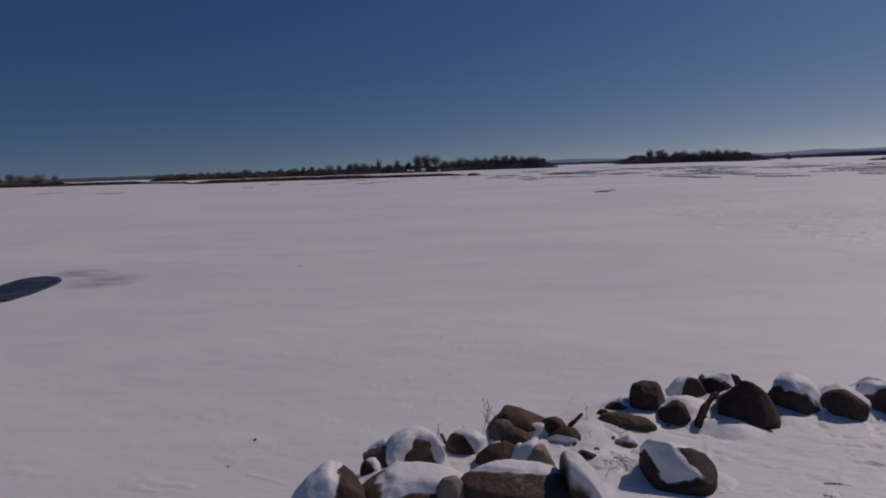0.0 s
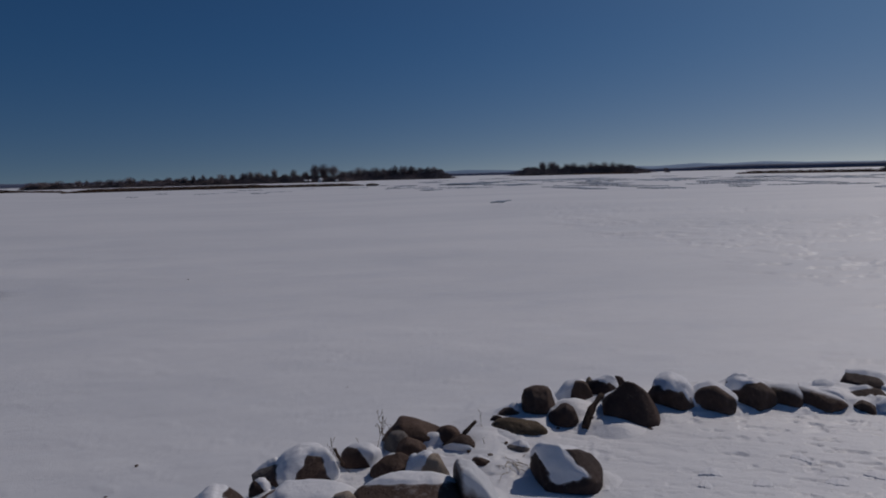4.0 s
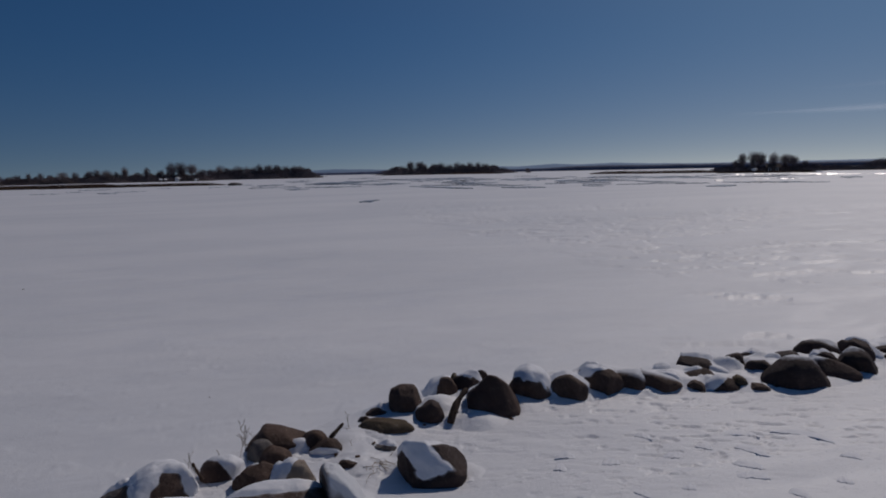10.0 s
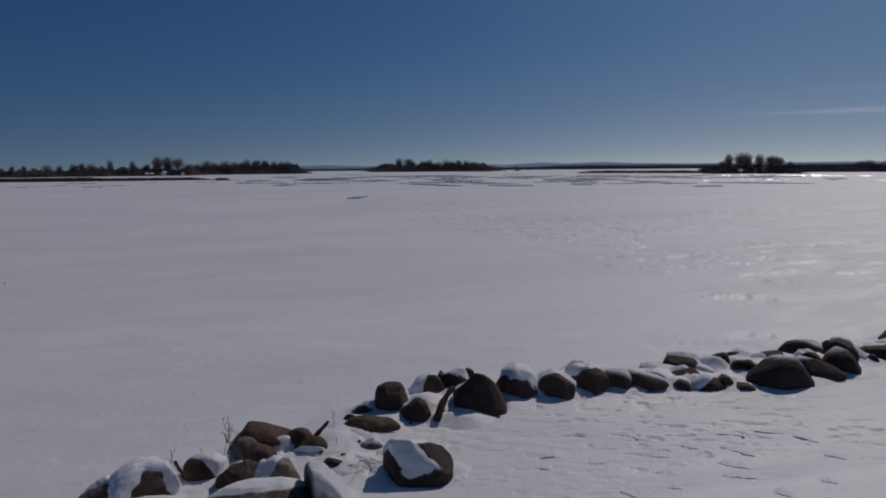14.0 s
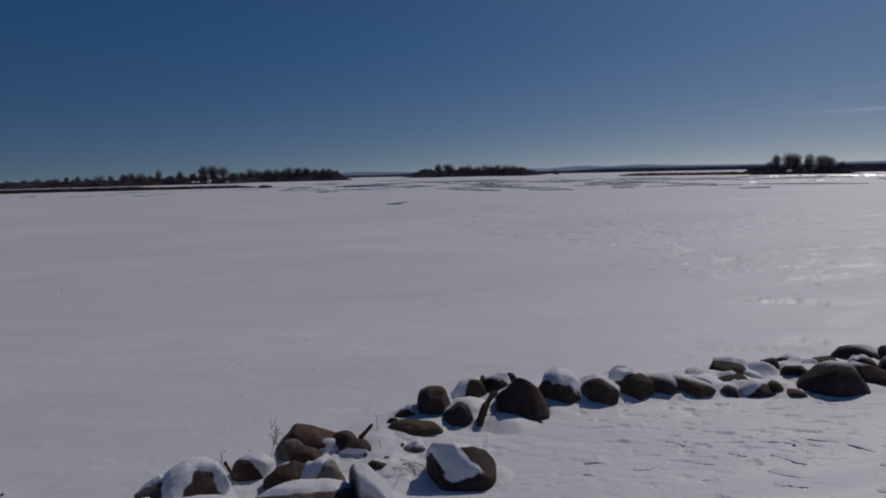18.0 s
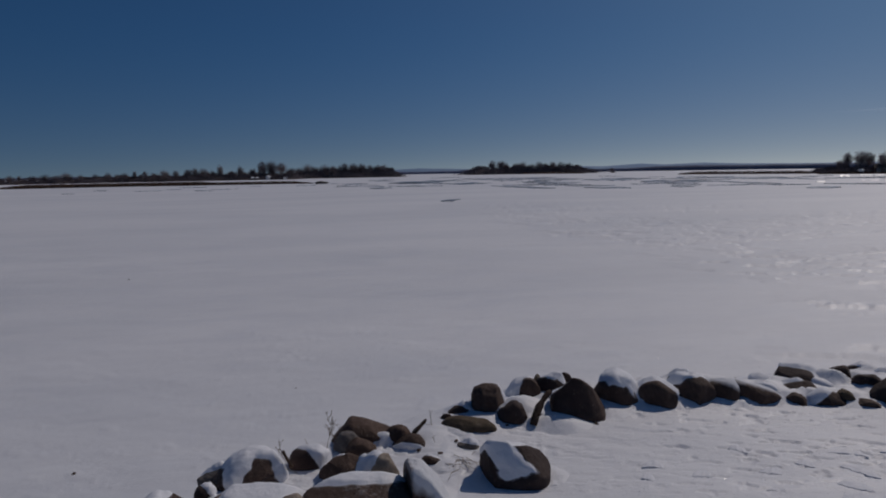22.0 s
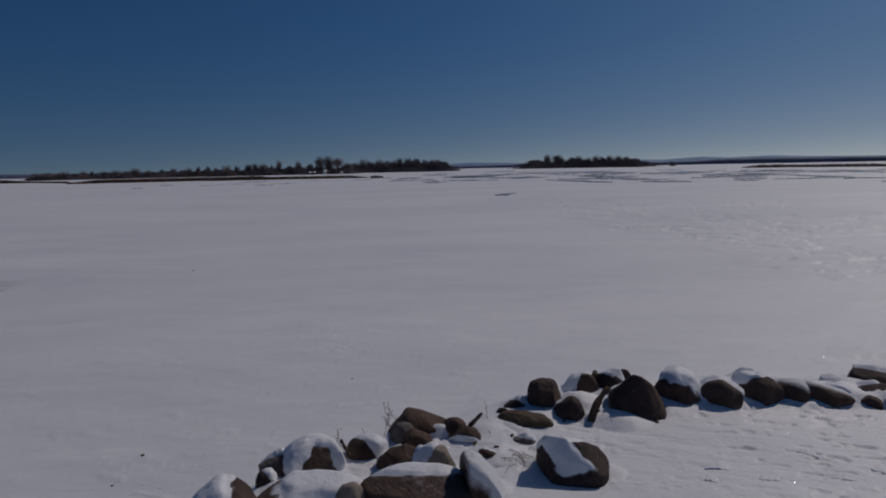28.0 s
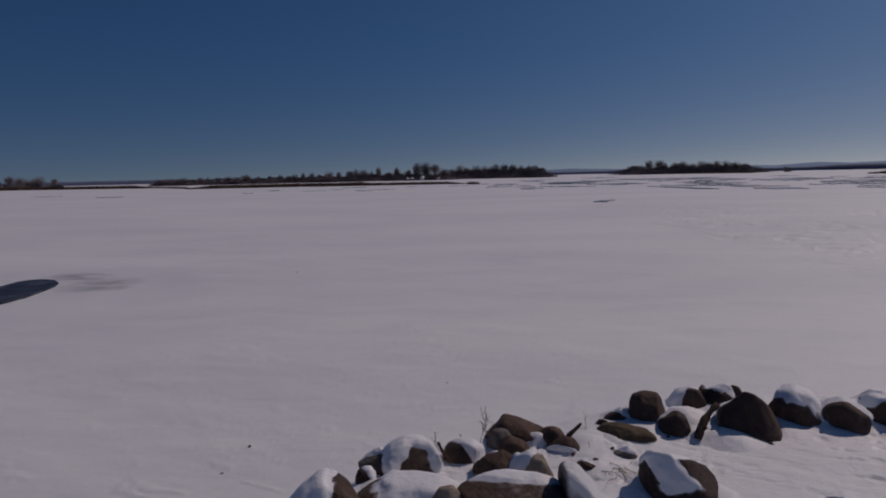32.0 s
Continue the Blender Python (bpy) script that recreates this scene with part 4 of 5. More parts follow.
grove(350, [(-9.53, 5.9, 5.1), (-9.04, 6.8, 4.1), (-8.39, 6.3, 7.1), (-7.67, 5.4, 3.0), (-7.08, 8.1, 3.7), (-6.21, 4.5, 4.1), (-5.48, 7.5, 3.9), (-4.56, 5.2, 5.1),
            (-3.71, 9.7, 6.0), (-2.97, 9.9, 7.2), (-2.16, 8.7, 7.4), (-1.35, 5.9, 5.1)], 6, 0.55, 1.3)
grove(385, [(-0.69, 6.2, 7.7), (0.06, 8.4, 7.7), (0.63, 6.8, 5.2), (1.45, 8.1, 7.7), (2.19, 7.3, 5.2), (2.76, 7.5, 3.9), (3.18, 9.0, 5.2), (3.91, 8.4, 6.4),
            (4.64, 8.2, 6.4), (5.37, 7.4, 5.2), (6.02, 7.4, 5.2), (6.5, 7.3, 6.4), (7.14, 5.5, 5.2)], 7, 0.6, 1.6)
underwood(-25.2, -18.6, 354, 2.5, 34, 31)
underwood(-18.6, -9.8, 352, 3.5, 44, 32)
underwood(-9.8, -0.8, 354, 4.4, 42, 33)
underwood(-0.8, 7.4, 389, 5.6, 48, 34)
underwood(14.4, 23.7, 474, 6.2, 40, 35)
underwood(43.0, 48.6, 284, 2.6, 26, 36)
# wooded island
grove(470, [(14.66, 5.5, 6.8), (15.19, 6.2, 8.2), (16.01, 9.7, 6.8), (16.83, 9.4, 8.2), (17.27, 7.4, 5.5), (18.08, 7.6, 6.8), (18.66, 8.5, 8.2), (19.45, 7.1, 6.8),
            (20.12, 8.5, 7.5), (20.66, 7.2, 5.5), (21.22, 8.2, 6.2), (21.91, 8.0, 7.5), (22.6, 7.2, 8.2), (23.15, 5.7, 6.8), (23.56, 4.2, 5.5)], 17, 0.65, 2.0, 0.9)
# farm point with tall trees
stand(41.4, 43.0, 280, 2.4, 5, 21, 6, 1.1, bush=0.9)
grove(280, [(42.96, 4.9, 3.7), (43.4, 7.9, 3.4), (44.25, 8.3, 6.0), (44.74, 8.1, 5.2), (45.62, 7.7, 4.2), (46.45, 7.0, 6.0), (46.97, 6.2, 5.0), (47.77, 4.3, 3.2), (48.36, 3.0, 4.1)],
      23, 0.42, 0.9, 0.2)
stand(48.4, 54.5, 290, 2.6, 10, 27, 11, 1.3, bush=1.0)
grove(290, [(52.43, 4.4, 5.7), (52.9, 4.7, 4.9), (54.06, 4.4, 4.9), (54.4, 4.0, 3.2)], 28, 0.6, 1.1, 0.2)
stand(54.9, 62.0, 290, 3.8, 10, 29, 10, 1.2, bush=1.2)
# lone bush on the far bank
stand(26.05, 26.35, 480, 4.0, 2, 30, 1, 1.0, bush=0.6)


# ---------------------------------------------------------------- far woods and hills
def skyline(name, az0, az1, rng, profile, mat, seed, rag, label, category, depth=60.0):
    """A solid ridge or belt of forest; profile gives its height in metres along the bearing from 0 to 1."""
    n = 240
    rnd = np.random.RandomState(seed)
    f = np.linspace(0, 1, n)
    hgt = np.interp(f, [p for p, _ in profile], [h for _, h in profile])
    hgt = hgt * (1 + rag * value_noise(f * 40, f * 0 + seed, seed, 4)) + rag * 0.6 * rnd.uniform(-1, 1, n) * (hgt > 0.5)
    verts, faces = [], []
    for k in range(n):
        a = radians(az0 + (az1 - az0) * f[k])
        for r, z in ((rng, ICE_Z - 1), (rng + depth * 0.12, ICE_Z + hgt[k] * 0.72), (rng + depth * 0.4, ICE_Z + hgt[k]), (rng + depth, ICE_Z - 1)):
            verts.append((r * math.sin(a), r * math.cos(a), z))
    for k in range(n - 1):
        for q in range(3):
            b = 4 * k + q
            faces.append((b, b + 4, b + 5, b + 1))
    ob = mesh_object(name, verts, faces, mat, smooth=False)
    return tagged(ob, label, category, kind="stuff")


# belts and hills carry the distance haze in their base colours
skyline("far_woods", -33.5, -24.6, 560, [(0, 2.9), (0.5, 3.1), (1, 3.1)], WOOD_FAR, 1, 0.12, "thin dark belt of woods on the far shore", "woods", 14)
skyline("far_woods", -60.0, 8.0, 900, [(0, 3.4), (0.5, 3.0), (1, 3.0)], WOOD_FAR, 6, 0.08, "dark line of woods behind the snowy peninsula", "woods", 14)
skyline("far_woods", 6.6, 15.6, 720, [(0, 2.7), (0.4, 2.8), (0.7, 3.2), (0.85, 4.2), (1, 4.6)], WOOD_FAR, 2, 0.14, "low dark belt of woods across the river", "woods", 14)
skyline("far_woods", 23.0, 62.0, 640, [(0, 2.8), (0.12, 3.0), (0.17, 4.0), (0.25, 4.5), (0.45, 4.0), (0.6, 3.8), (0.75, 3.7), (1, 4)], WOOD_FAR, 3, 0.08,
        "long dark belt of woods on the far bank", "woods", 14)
skyline("hills", 4.0, 18.0, 4200, [(0, 0), (0.2, 16), (0.4, 24), (0.6, 18), (1, 0)], HILL, 4, 0.05, "hills on the horizon with blue haze in their colour", "hills", 700)
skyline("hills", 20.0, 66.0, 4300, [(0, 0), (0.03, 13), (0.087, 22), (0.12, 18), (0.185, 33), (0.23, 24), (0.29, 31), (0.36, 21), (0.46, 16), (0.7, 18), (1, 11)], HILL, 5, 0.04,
        "hills on the horizon with blue haze in their colour", "hills", 700)


# ---------------------------------------------------------------- reeds and mud along the shores
def reed_bed(az0, az1, el0, el1, tall, count, seed, deep):
    """Dead reeds standing in the snow at the edge of the ice."""
    rnd = random.Random(seed)
    verts, faces = [], []
    for _ in range(count):
        f = rnd.random()
        el = el0 + (el1 - el0) * f
        x, y, z = far_place(az0 + (az1 - az0) * f, far_range(el) + rnd.uniform(0, deep))
        h = tall * rnd.uniform(0.45, 1.05) * min(1.0, 0.25 + 6 * min(f, 1 - f))
        w, dx, dy = rnd.uniform(0.08, 0.2), rnd.gauss(0, 0.2) * h, rnd.gauss(0, 0.2) * h
        t = rnd.uniform(0, math.pi)
        cx, cy = math.cos(t) * w, math.sin(t) * w
        k = len(verts)
        verts += [(x - cx, y - cy, z - 0.1), (x + cx, y + cy, z - 0.1), (x - cy, y + cx, z - 0.1), (x + dx, y + dy, z + h)]
        faces += [(k, k + 1, k + 3), (k + 1, k + 2, k + 3), (k + 2, k, k + 3)]
    ob = mesh_object("reed_bed", verts, faces, REED, smooth=False)
    return tagged(ob, "strip of dead brown reeds along the ice edge", "reeds", kind="stuff")


reed_bed(-23, -6.5, -0.8, -0.84, 1.15, 11000, 1, 3)
reed_bed(-13, 0.5, -0.84, -0.88, 0.9, 6000, 2, 3)
reed_bed(-27, -22.5, -0.58, -0.76, 0.7, 1600, 3, 4)
reed_bed(-38.5, -25.2, -0.5, -0.65, 1.25, 9000, 7, 8)
reed_bed(31.5, 41.8, -0.6, -0.66, 1.3, 2500, 4, 25)
reed_bed(41.5, 49, -0.7, -0.72, 0.8, 2200, 5, 6)
reed_bed(14, 24, -0.34, -0.4, 1.5, 2500, 6, 15)

for k, (a, b, c, d, th) in enumerate([
        (12.6, 23.9, -0.75, -0.82, 0.15), (5.2, 7.5, -0.73, -0.78, 0.15), (7, 13.3, -1.02, -0.86, 0.3), (10.8, 16, -1.11, -1.12, 0.15),
        (15.9, 21.5, -1.36, -1.66, 0.15), (18.7, 23.7, -1.12, -1.16, 0.2), (23.9, 27.8, -1.61, -1.67, 0.15), (23.7, 29, -0.97, -0.91, 0.3)]):
    ice_patch(a, b, c, d, th, k)
for k, (a, b, c, d, th) in enumerate([
        (28.5, 30.8, -1.14, -1.13, 0.15), (30.9, 39.3, -1.04, -1.39, 0.13), (33.2, 41.6, -0.84, -1.06, 0.2), (40.8, 43.1, -1.72, -1.7, 0.2),
        (50.1, 51.6, -1.11, -1.09, 0.2), (11.5, 13.3, -2.64, -2.54, 0.18), (5.3, 7.3, -1.41, -1.41, 0.12), (30.9, 32.8, -1.56, -1.59, 0.12)]):
    ice_patch(a, b, c, d, th, k + 20)
rnd = random.Random(91)
for k in range(56):                                # thin streaks between the larger ones
    a = rnd.uniform(3, 50)
    e = rnd.uniform(-1.35, -0.5) - 0.006 * a
    ice_patch(a, a + rnd.uniform(1.2, 4.5), e, e + rnd.uniform(-0.04, 0.04), rnd.uniform(0.035, 0.075), 60 + k)
for k in range(18):
    a = rnd.uniform(-34, 5)
    e = rnd.uniform(-1.3, -0.92)
    ice_patch(a, a + rnd.uniform(0.8, 2.4), e, e + rnd.uniform(-0.03, 0.03), rnd.uniform(0.02, 0.045), 100 + k)


# ---------------------------------------------------------------- dark shaded spot on the river
def shade_sheet_material():
    m, n, l, b = material("painted_shade_sheet", 0.45, 0.25)
    f = noise_node(n, l, place_vec(n, l), 1.6, 5, 0.65, 0.6)
    # near black to blue-grey, the shade itself put into the colour
    l.new(ramp(n, l, f, [(0.35, (0.02, 0.02, 0.026)), (0.55, (0.045, 0.05, 0.07)), (0.75, (0.12, 0.13, 0.17))]), b.inputs["Base Color"])
    return m


def scour_hole(cx, cy, long, short, turn, seed):
    """A flat dark sheet with a ragged edge; its colour paints a shaded spot in the snow."""
    rnd = random.Random(seed)
    n = 40
    rim, floor = [], []
    for k in range(n):
        t = 2 * math.pi * k / n
        r = 1 + 0.16 * noise.noise(Vector((math.cos(t) * 1.3, math.sin(t) * 1.3, seed))) + rnd.uniform(-0.03, 0.03)
        floor.append((long * r * math.cos(t), short * r * math.sin(t) * (0.8 + 0.2 * math.cos(t)), 0.05))
        rim.append((long * (r + 0.02) * math.cos(t), short * (r + 0.05) * math.sin(t) * (0.8 + 0.2 * math.cos(t)), -0.1))
    thing = anchor("scour_hole", cx, cy, ICE_Z, turn)
    mesh_object("dark_sheet", floor + rim, [tuple(range(n))] + [(k, n + k, n + (k + 1) % n, (k + 1) % n) for k in range(n)], shade_sheet_material(), thing, smooth=False)
    return tagged(thing, "dark sheet for a shaded spot in the river snow", "ice hole")


scour_hole(-12.05, 17.15, 2.05, 0.85, 110, 3)


def ice_film():
    """Thin grey ice that shows through where the wind has swept the snow, thinning out to its edge."""
    m, n, l, b = material("thin_grey_ice", 0.5, 0.3)
    f = noise_node(n, l, place_vec(n, l, (0.35, 1.0, 1.0), 20), 1.4, 6, 0.7, 0.6)
    l.new(ramp(n, l, f, [(0.3, (0.2, 0.2, 0.22)), (0.7, (0.42, 0.43, 0.46))]), b.inputs["Base Color"])
    edge = n.new("ShaderNodeAttribute")
    edge.attribute_name = "thickness"
    l.new(mixed(n, l, 1.0, ramp(n, l, f, [(0.38, (0.05, 0.05, 0.05)), (0.62, (1, 1, 1))]), edge.outputs["Color"], "MULTIPLY"), b.inputs["Alpha"])
    return m


def swept_patch(cx, cy, long, short, turn):
    xs, ys = np.meshgrid(np.linspace(-1, 1, 41), np.linspace(-1, 1, 21))
    ca, sa = math.cos(radians(turn)), math.sin(radians(turn))
    X, Y = cx + xs * long * ca - ys * short * sa, cy + xs * long * sa + ys * short * ca
    Z = ground_height(X, Y) + 0.02
    i = np.arange(41 * 21).reshape(21, 41)
    quads = np.stack([i[:-1, :-1], i[:-1, 1:], i[1:, 1:], i[1:, :-1]], -1).reshape(-1, 4)
    ob = mesh_object("swept_ice", np.stack([X.ravel(), Y.ravel(), Z.ravel()], 1), [tuple(q) for q in quads.tolist()], ice_film())
    r = np.hypot(xs + 0.25 * value_noise(xs * 2, ys * 2, 5, 3), ys + 0.25 * value_noise(xs * 2, ys * 2, 9, 3)).ravel()
    ob.data.attributes.new("thickness", "FLOAT", "POINT").data.foreach_set("value", (0.8 * np.clip(1.05 - r, 0, 1)).astype(np.float32))
    return tagged(ob, "thin grey ice showing through swept river snow", "ice", "bare ice patches")


swept_patch(-10.4, 18.1, 1.5, 1.3, -30)
swept_patch(-11.9, 19.6, 1.4, 0.9, -30)


# ---------------------------------------------------------------- dry weeds among the stones
def weed(x, y, z, tall, seed, branches=5):
    rnd = random.Random(seed)
    thing = anchor("dry_weed", x, y, z)
    pos, way, stem = Vector((0, 0, -0.02)), Vector((rnd.uniform(-0.3, 0.3), rnd.uniform(-0.2, 0.2), 1)), []
    twigs = []
    for k in range(6):
        way = (way + Vector((rnd.uniform(-0.25, 0.25), rnd.uniform(-0.2, 0.2), 0))).normalized()
        end = pos + way * tall / 6
        stem.append((pos, end, 0.0017 - 0.0002 * k, 0.0015 - 0.0002 * k))
        if k > 1:
            for _ in range(branches // 2):
                out = (way + Vector((rnd.uniform(-1.2, 1.2), rnd.uniform(-1, 1), rnd.uniform(0, 0.6)))).normalized()
                mid = end + out * tall * rnd.uniform(0.1, 0.2)
                tip = mid + (out + Vector((rnd.uniform(-0.6, 0.6), 0, 0.3))).normalized() * tall * 0.09
                twigs += [(end, mid, 0.001, 0.0009), (mid, tip, 0.0009, 0.0014)]
        pos = end
    mesh_object("stalk", *sticks(stem, 5), WEED, thing)
    for a, b, r, q in twigs:
        mesh_object("twig", *sticks([(a, b, r, q)], 3), WEED, thing)
    return tagged(thing, "dry brown weed stalk standing in the bank snow", "weed", "dry weeds")


weed(0.13, 3.74, 0.02, 0.21, 1, 8)
weed(0.09, 3.78, 0.02, 0.17, 2, 6)
weed(0.16, 3.77, 0.02, 0.16, 12, 6)
weed(-0.13, 3.58, 0.02, 0.15, 3, 4)
weed(0.19, 3.98, 0.02, 0.1, 4, 3)
weed(-0.19, 3.58, 0.02, 0.14, 5, 3)
weed(0.77, 4.04, 0.02, 0.09, 6, 2)
weed(1.03, 4.15, 0.02, 0.06, 7, 2)
weed(0.74, 3.73, 0.02, 0.05, 8, 2)
weed(0.00, 3.73, 0.02, 0.1, 9, 3)
weed(3.17, 4.26, 0.02, 0.05, 10, 2)


driftwood_stick((1.400, 3.830, 0.02), (1.575, 3.990, 0.175), 0.027, 1, "dark weathered branch leaning between two boulders")
driftwood_stick((0.615, 3.800, 0.055), (0.705, 3.850, 0.115), 0.014, 2, "short grey broken branch lying among the stones")
driftwood_stick((-0.105, 3.490, 0.06), (-0.150, 3.500, 0.155), 0.011, 3, "crooked brown root stub standing in the snow")


def grass_tuft(x, y, count, length, seed):
    """Dead grass blades frozen down on the crust."""
    rnd = random.Random(seed * 13)
    thing = anchor("grass_tuft", x, y, float(ground_height(x, y)), rnd.uniform(0, 360))
    for _ in range(count):
        a = Vector((rnd.gauss(0, length * 0.3), rnd.gauss(0, length * 0.2), 0.004))
        t = rnd.gauss(0, 0.5)
        mid = a + Vector((math.cos(t), math.sin(t), 0.14)) * length * rnd.uniform(0.25, 0.5)
        end = mid + Vector((math.cos(t + 0.4), math.sin(t + 0.4), -0.1)) * length * rnd.uniform(0.2, 0.5)
        mesh_object("blade", *sticks([(a, mid, 0.0014, 0.0013), (mid, end, 0.0013, 0.0008)], 4), WEED, thing)
    return tagged(thing, "flattened tuft of dead grass frozen in snow", "grass tuft", "dead grass tufts")


grass_tuft(0.76, 3.67, 7, 0.14, 1)
grass_tuft(0.83, 3.50, 7, 0.16, 2)
grass_tuft(0.75, 3.93, 4, 0.1, 3)
grass_tuft(-0.13, 3.57, 4, 0.07, 4)
grass_tuft(0.64, 3.72, 5, 0.1, 5)
grass_tuft(0.80, 3.46, 9, 0.12, 6)
grass_tuft(0.86, 3.56, 6, 0.09, 7)
grass_tuft(0.90, 3.66, 4, 0.08, 8)
grass_tuft(1.26, 3.16, 3, 0.08, 9)


# ---------------------------------------------------------------- chips of stone and bark on the snow
def chip(x, y, size, seed, kind="brown"):
    rnd = random.Random(seed)
    bm = bmesh.new()
    bmesh.ops.create_icosphere(bm, subdivisions=2, radius=1)
    for v in bm.verts:
        k = 1 + 0.3 * noise.noise(v.co * 1.7 + Vector((seed, 0, 0)))
        v.co = Vector((v.co.x * size * 0.5 * k, v.co.y * size * 0.32 * k, v.co.z * size * 0.12 * k + size * 0.03))
    ob = part("stone_chip", bm, STONE[kind], smooth=True)
    ob.matrix_world = pose(x, y, float(ground_height(x, y)), rnd.uniform(-10, 10), rnd.uniform(-10, 10), rnd.uniform(0, 360))
    return tagged(ob, "small dark chip lying on the crusted snow", "stone chip", "chips on the snow")


chip(-2.37, 6.84, 0.056, 1)
chip(-2.44, 6.20, 0.037, 2)
chip(-5.08, 19.84, 0.081, 3)
chip(-0.23, 8.99, 0.031, 4)
chip(1.81, 3.78, 0.043, 5)
chip(1.83, 3.89, 0.031, 6)
chip(1.24, 3.88, 0.037, 7)
chip(2.27, 4.04, 0.037, 8)
chip(0.87, 3.74, 0.037, 9)
chip(3.88, 4.02, 0.031, 10)
chip(5.22, 3.84, 0.037, 11)
chip(0.63, 3.67, 0.050, 12)
chip(0.78, 3.42, 0.031, 13)
chip(0.93, 3.67, 0.037, 14)
chip(1.73, 4.68, 0.043, 15)
chip(1.92, 4.66, 0.074, 16)


# ---------------------------------------------------------------- far shore houses, driftwood, ice blocks
def box_part(name, size, at, mat, parent, label="", turn=0.0):
    bm = bmesh.new()
    bmesh.ops.create_cube(bm, size=1)
    bmesh.ops.scale(bm, vec=size, verts=bm.verts)
    bmesh.ops.bevel(bm, geom=list(bm.edges), offset=min(size) * 0.06, segments=1, affect="EDGES")
    bmesh.ops.rotate(bm, cent=(0, 0, 0), matrix=Matrix.Rotation(radians(turn), 3, "Y"), verts=bm.verts)
    bmesh.ops.translate(bm, vec=at, verts=bm.verts)
    return part(name, bm, mat, parent, label)


def cottage(az, rng, wide, deep, wall_h, roof_h, wall_mat, label, turn=0.0, roof_mat=None):
    x, y, z = far_place(az, rng)
    thing = anchor("cottage", x, y, z, turn - az)
    bm = bmesh.new()
    w, d = wide / 2, deep / 2
    v = [bm.verts.new(c) for c in ((-w, -d, -0.3), (w, -d, -0.3), (w, d, -0.3), (-w, d, -0.3), (-w, -d, wall_h), (w, -d, wall_h), (w, d, wall_h), (-w, d, wall_h),
                                   (-w, 0, wall_h + roof_h), (w, 0, wall_h + roof_h))]
    for f in ((0, 1, 5, 4), (2, 3, 7, 6), (1, 2, 6, 9, 5), (3, 0, 4, 8, 7), (3, 2, 1, 0), (4, 5, 9, 8), (6, 7, 8, 9)):
        bm.faces.new([v[k] for k in f])
    part("wall", bm, wall_mat, thing)
    pitch = math.degrees(math.atan2(roof_h, d))
    for sgn in (-1, 1):
        bm = bmesh.new()
        bmesh.ops.create_cube(bm, size=1)
        bmesh.ops.scale(bm, vec=(wide + 0.6, math.hypot(d, roof_h) + 0.35, 0.16), verts=bm.verts)
        bmesh.ops.rotate(bm, cent=(0, 0, 0), matrix=Matrix.Rotation(radians(-sgn * pitch), 3, "X"), verts=bm.verts)
        bmesh.ops.translate(bm, vec=(0, sgn * (d / 2 + 0.06), wall_h + roof_h / 2 + 0.1), verts=bm.verts)
        part("roof_slope", bm, roof_mat or CAP, thing)
    for k in (-1, 1):
        win = box_part("window", (0.9, 0.12, 1.0), (k * wide * 0.27, -d - 0.03, wall_h * 0.58), WHITE_WALL, thing)
        box_part("pane", (0.7, 0.06, 0.8), (k * wide * 0.27, -d - 0.1, wall_h * 0.58), GLASS, win)
    box_part("door", (0.9, 0.1, 1.9), (0, -d - 0.04, 0.92), DARK_WALL, thing)
    return tagged(thing, label, "house", "far shore houses")


cottage(-4.35, 340, 2.9, 2.4, 1.0, 0.35, DARK_WALL, "low dark cottage with snowy roof among bare trees", 12)
cottage(-3.25, 338, 1.7, 1.8, 1.5, 0.5, WHITE_WALL, "small white shed among bare trees on shore", 70)
cottage(-1.85, 340, 1.0, 1.2, 0.8, 0.3, WHITE_WALL, "small white cottage among bare trees", 60)
cottage(45.6, 274, 4.6, 4.0, 1.5, 1.2, DARK_WALL, "dark farmhouse roof under tall bare trees", 5, DARK_WALL)
cottage(44.3, 272, 1.1, 1.3, 0.9, 0.3, WHITE_WALL, "small white shed beside a dark farmhouse", 75)


def driftwood(az, rng, seed):
    rnd = random.Random(seed)
    x, y, z = far_place(az, rng)
    thing = anchor("driftwood_pile", x, y, z, -az)
    for k in range(9):
        a = Vector((rnd.uniform(-2.0, -0.4), rnd.uniform(-0.6, 0.6), 0.14 + 0.09 * k * rnd.random()))
        b = Vector((rnd.uniform(0.4, 2.0), rnd.uniform(-0.6, 0.6), 0.14 + 0.09 * k * rnd.random()))
        mesh_object("log", *sticks([(a, (a + b) / 2, 0.2, 0.18), ((a + b) / 2, b, 0.18, 0.1)], 7), BARK, thing)
    return tagged(thing, "dark low pile of driftwood logs on ice", "driftwood")


driftwood(1.2, 182, 4)


def ice_block(az, rng, wide, tall, seed):
    x, y, z = far_place(az, rng)
    ball, faces = unit_ball()
    r = (np.abs(ball) ** 3.2).sum(1) ** (-1 / 3.2)
    p = ball * r[:, None]
    p = p * (1 + 0.2 * wavy(p, 1.3, seed, 3))[:, None] * np.array([wide / 2, wide / 3, tall])
    ob = mesh_object("ice_block", p, faces, CAP)
    ob.matrix_world = pose(x, y, z, 0, 0, -az)
    return tagged(ob, "snow-covered block of pushed-up river ice", "ice block", "ice blocks")


ice_block(43.4, 190, 2.0, 0.20, 1)
ice_block(42.0, 160, 2.2, 0.13, 2)
ice_block(49.3, 188, 2.7, 0.40, 3)
ice_block(48.75, 235, 2.2, 0.35, 4)
ice_block(31.6, 200, 2.0, 0.17, 5)
ice_block(49.0, 190, 1.7, 0.25, 6)


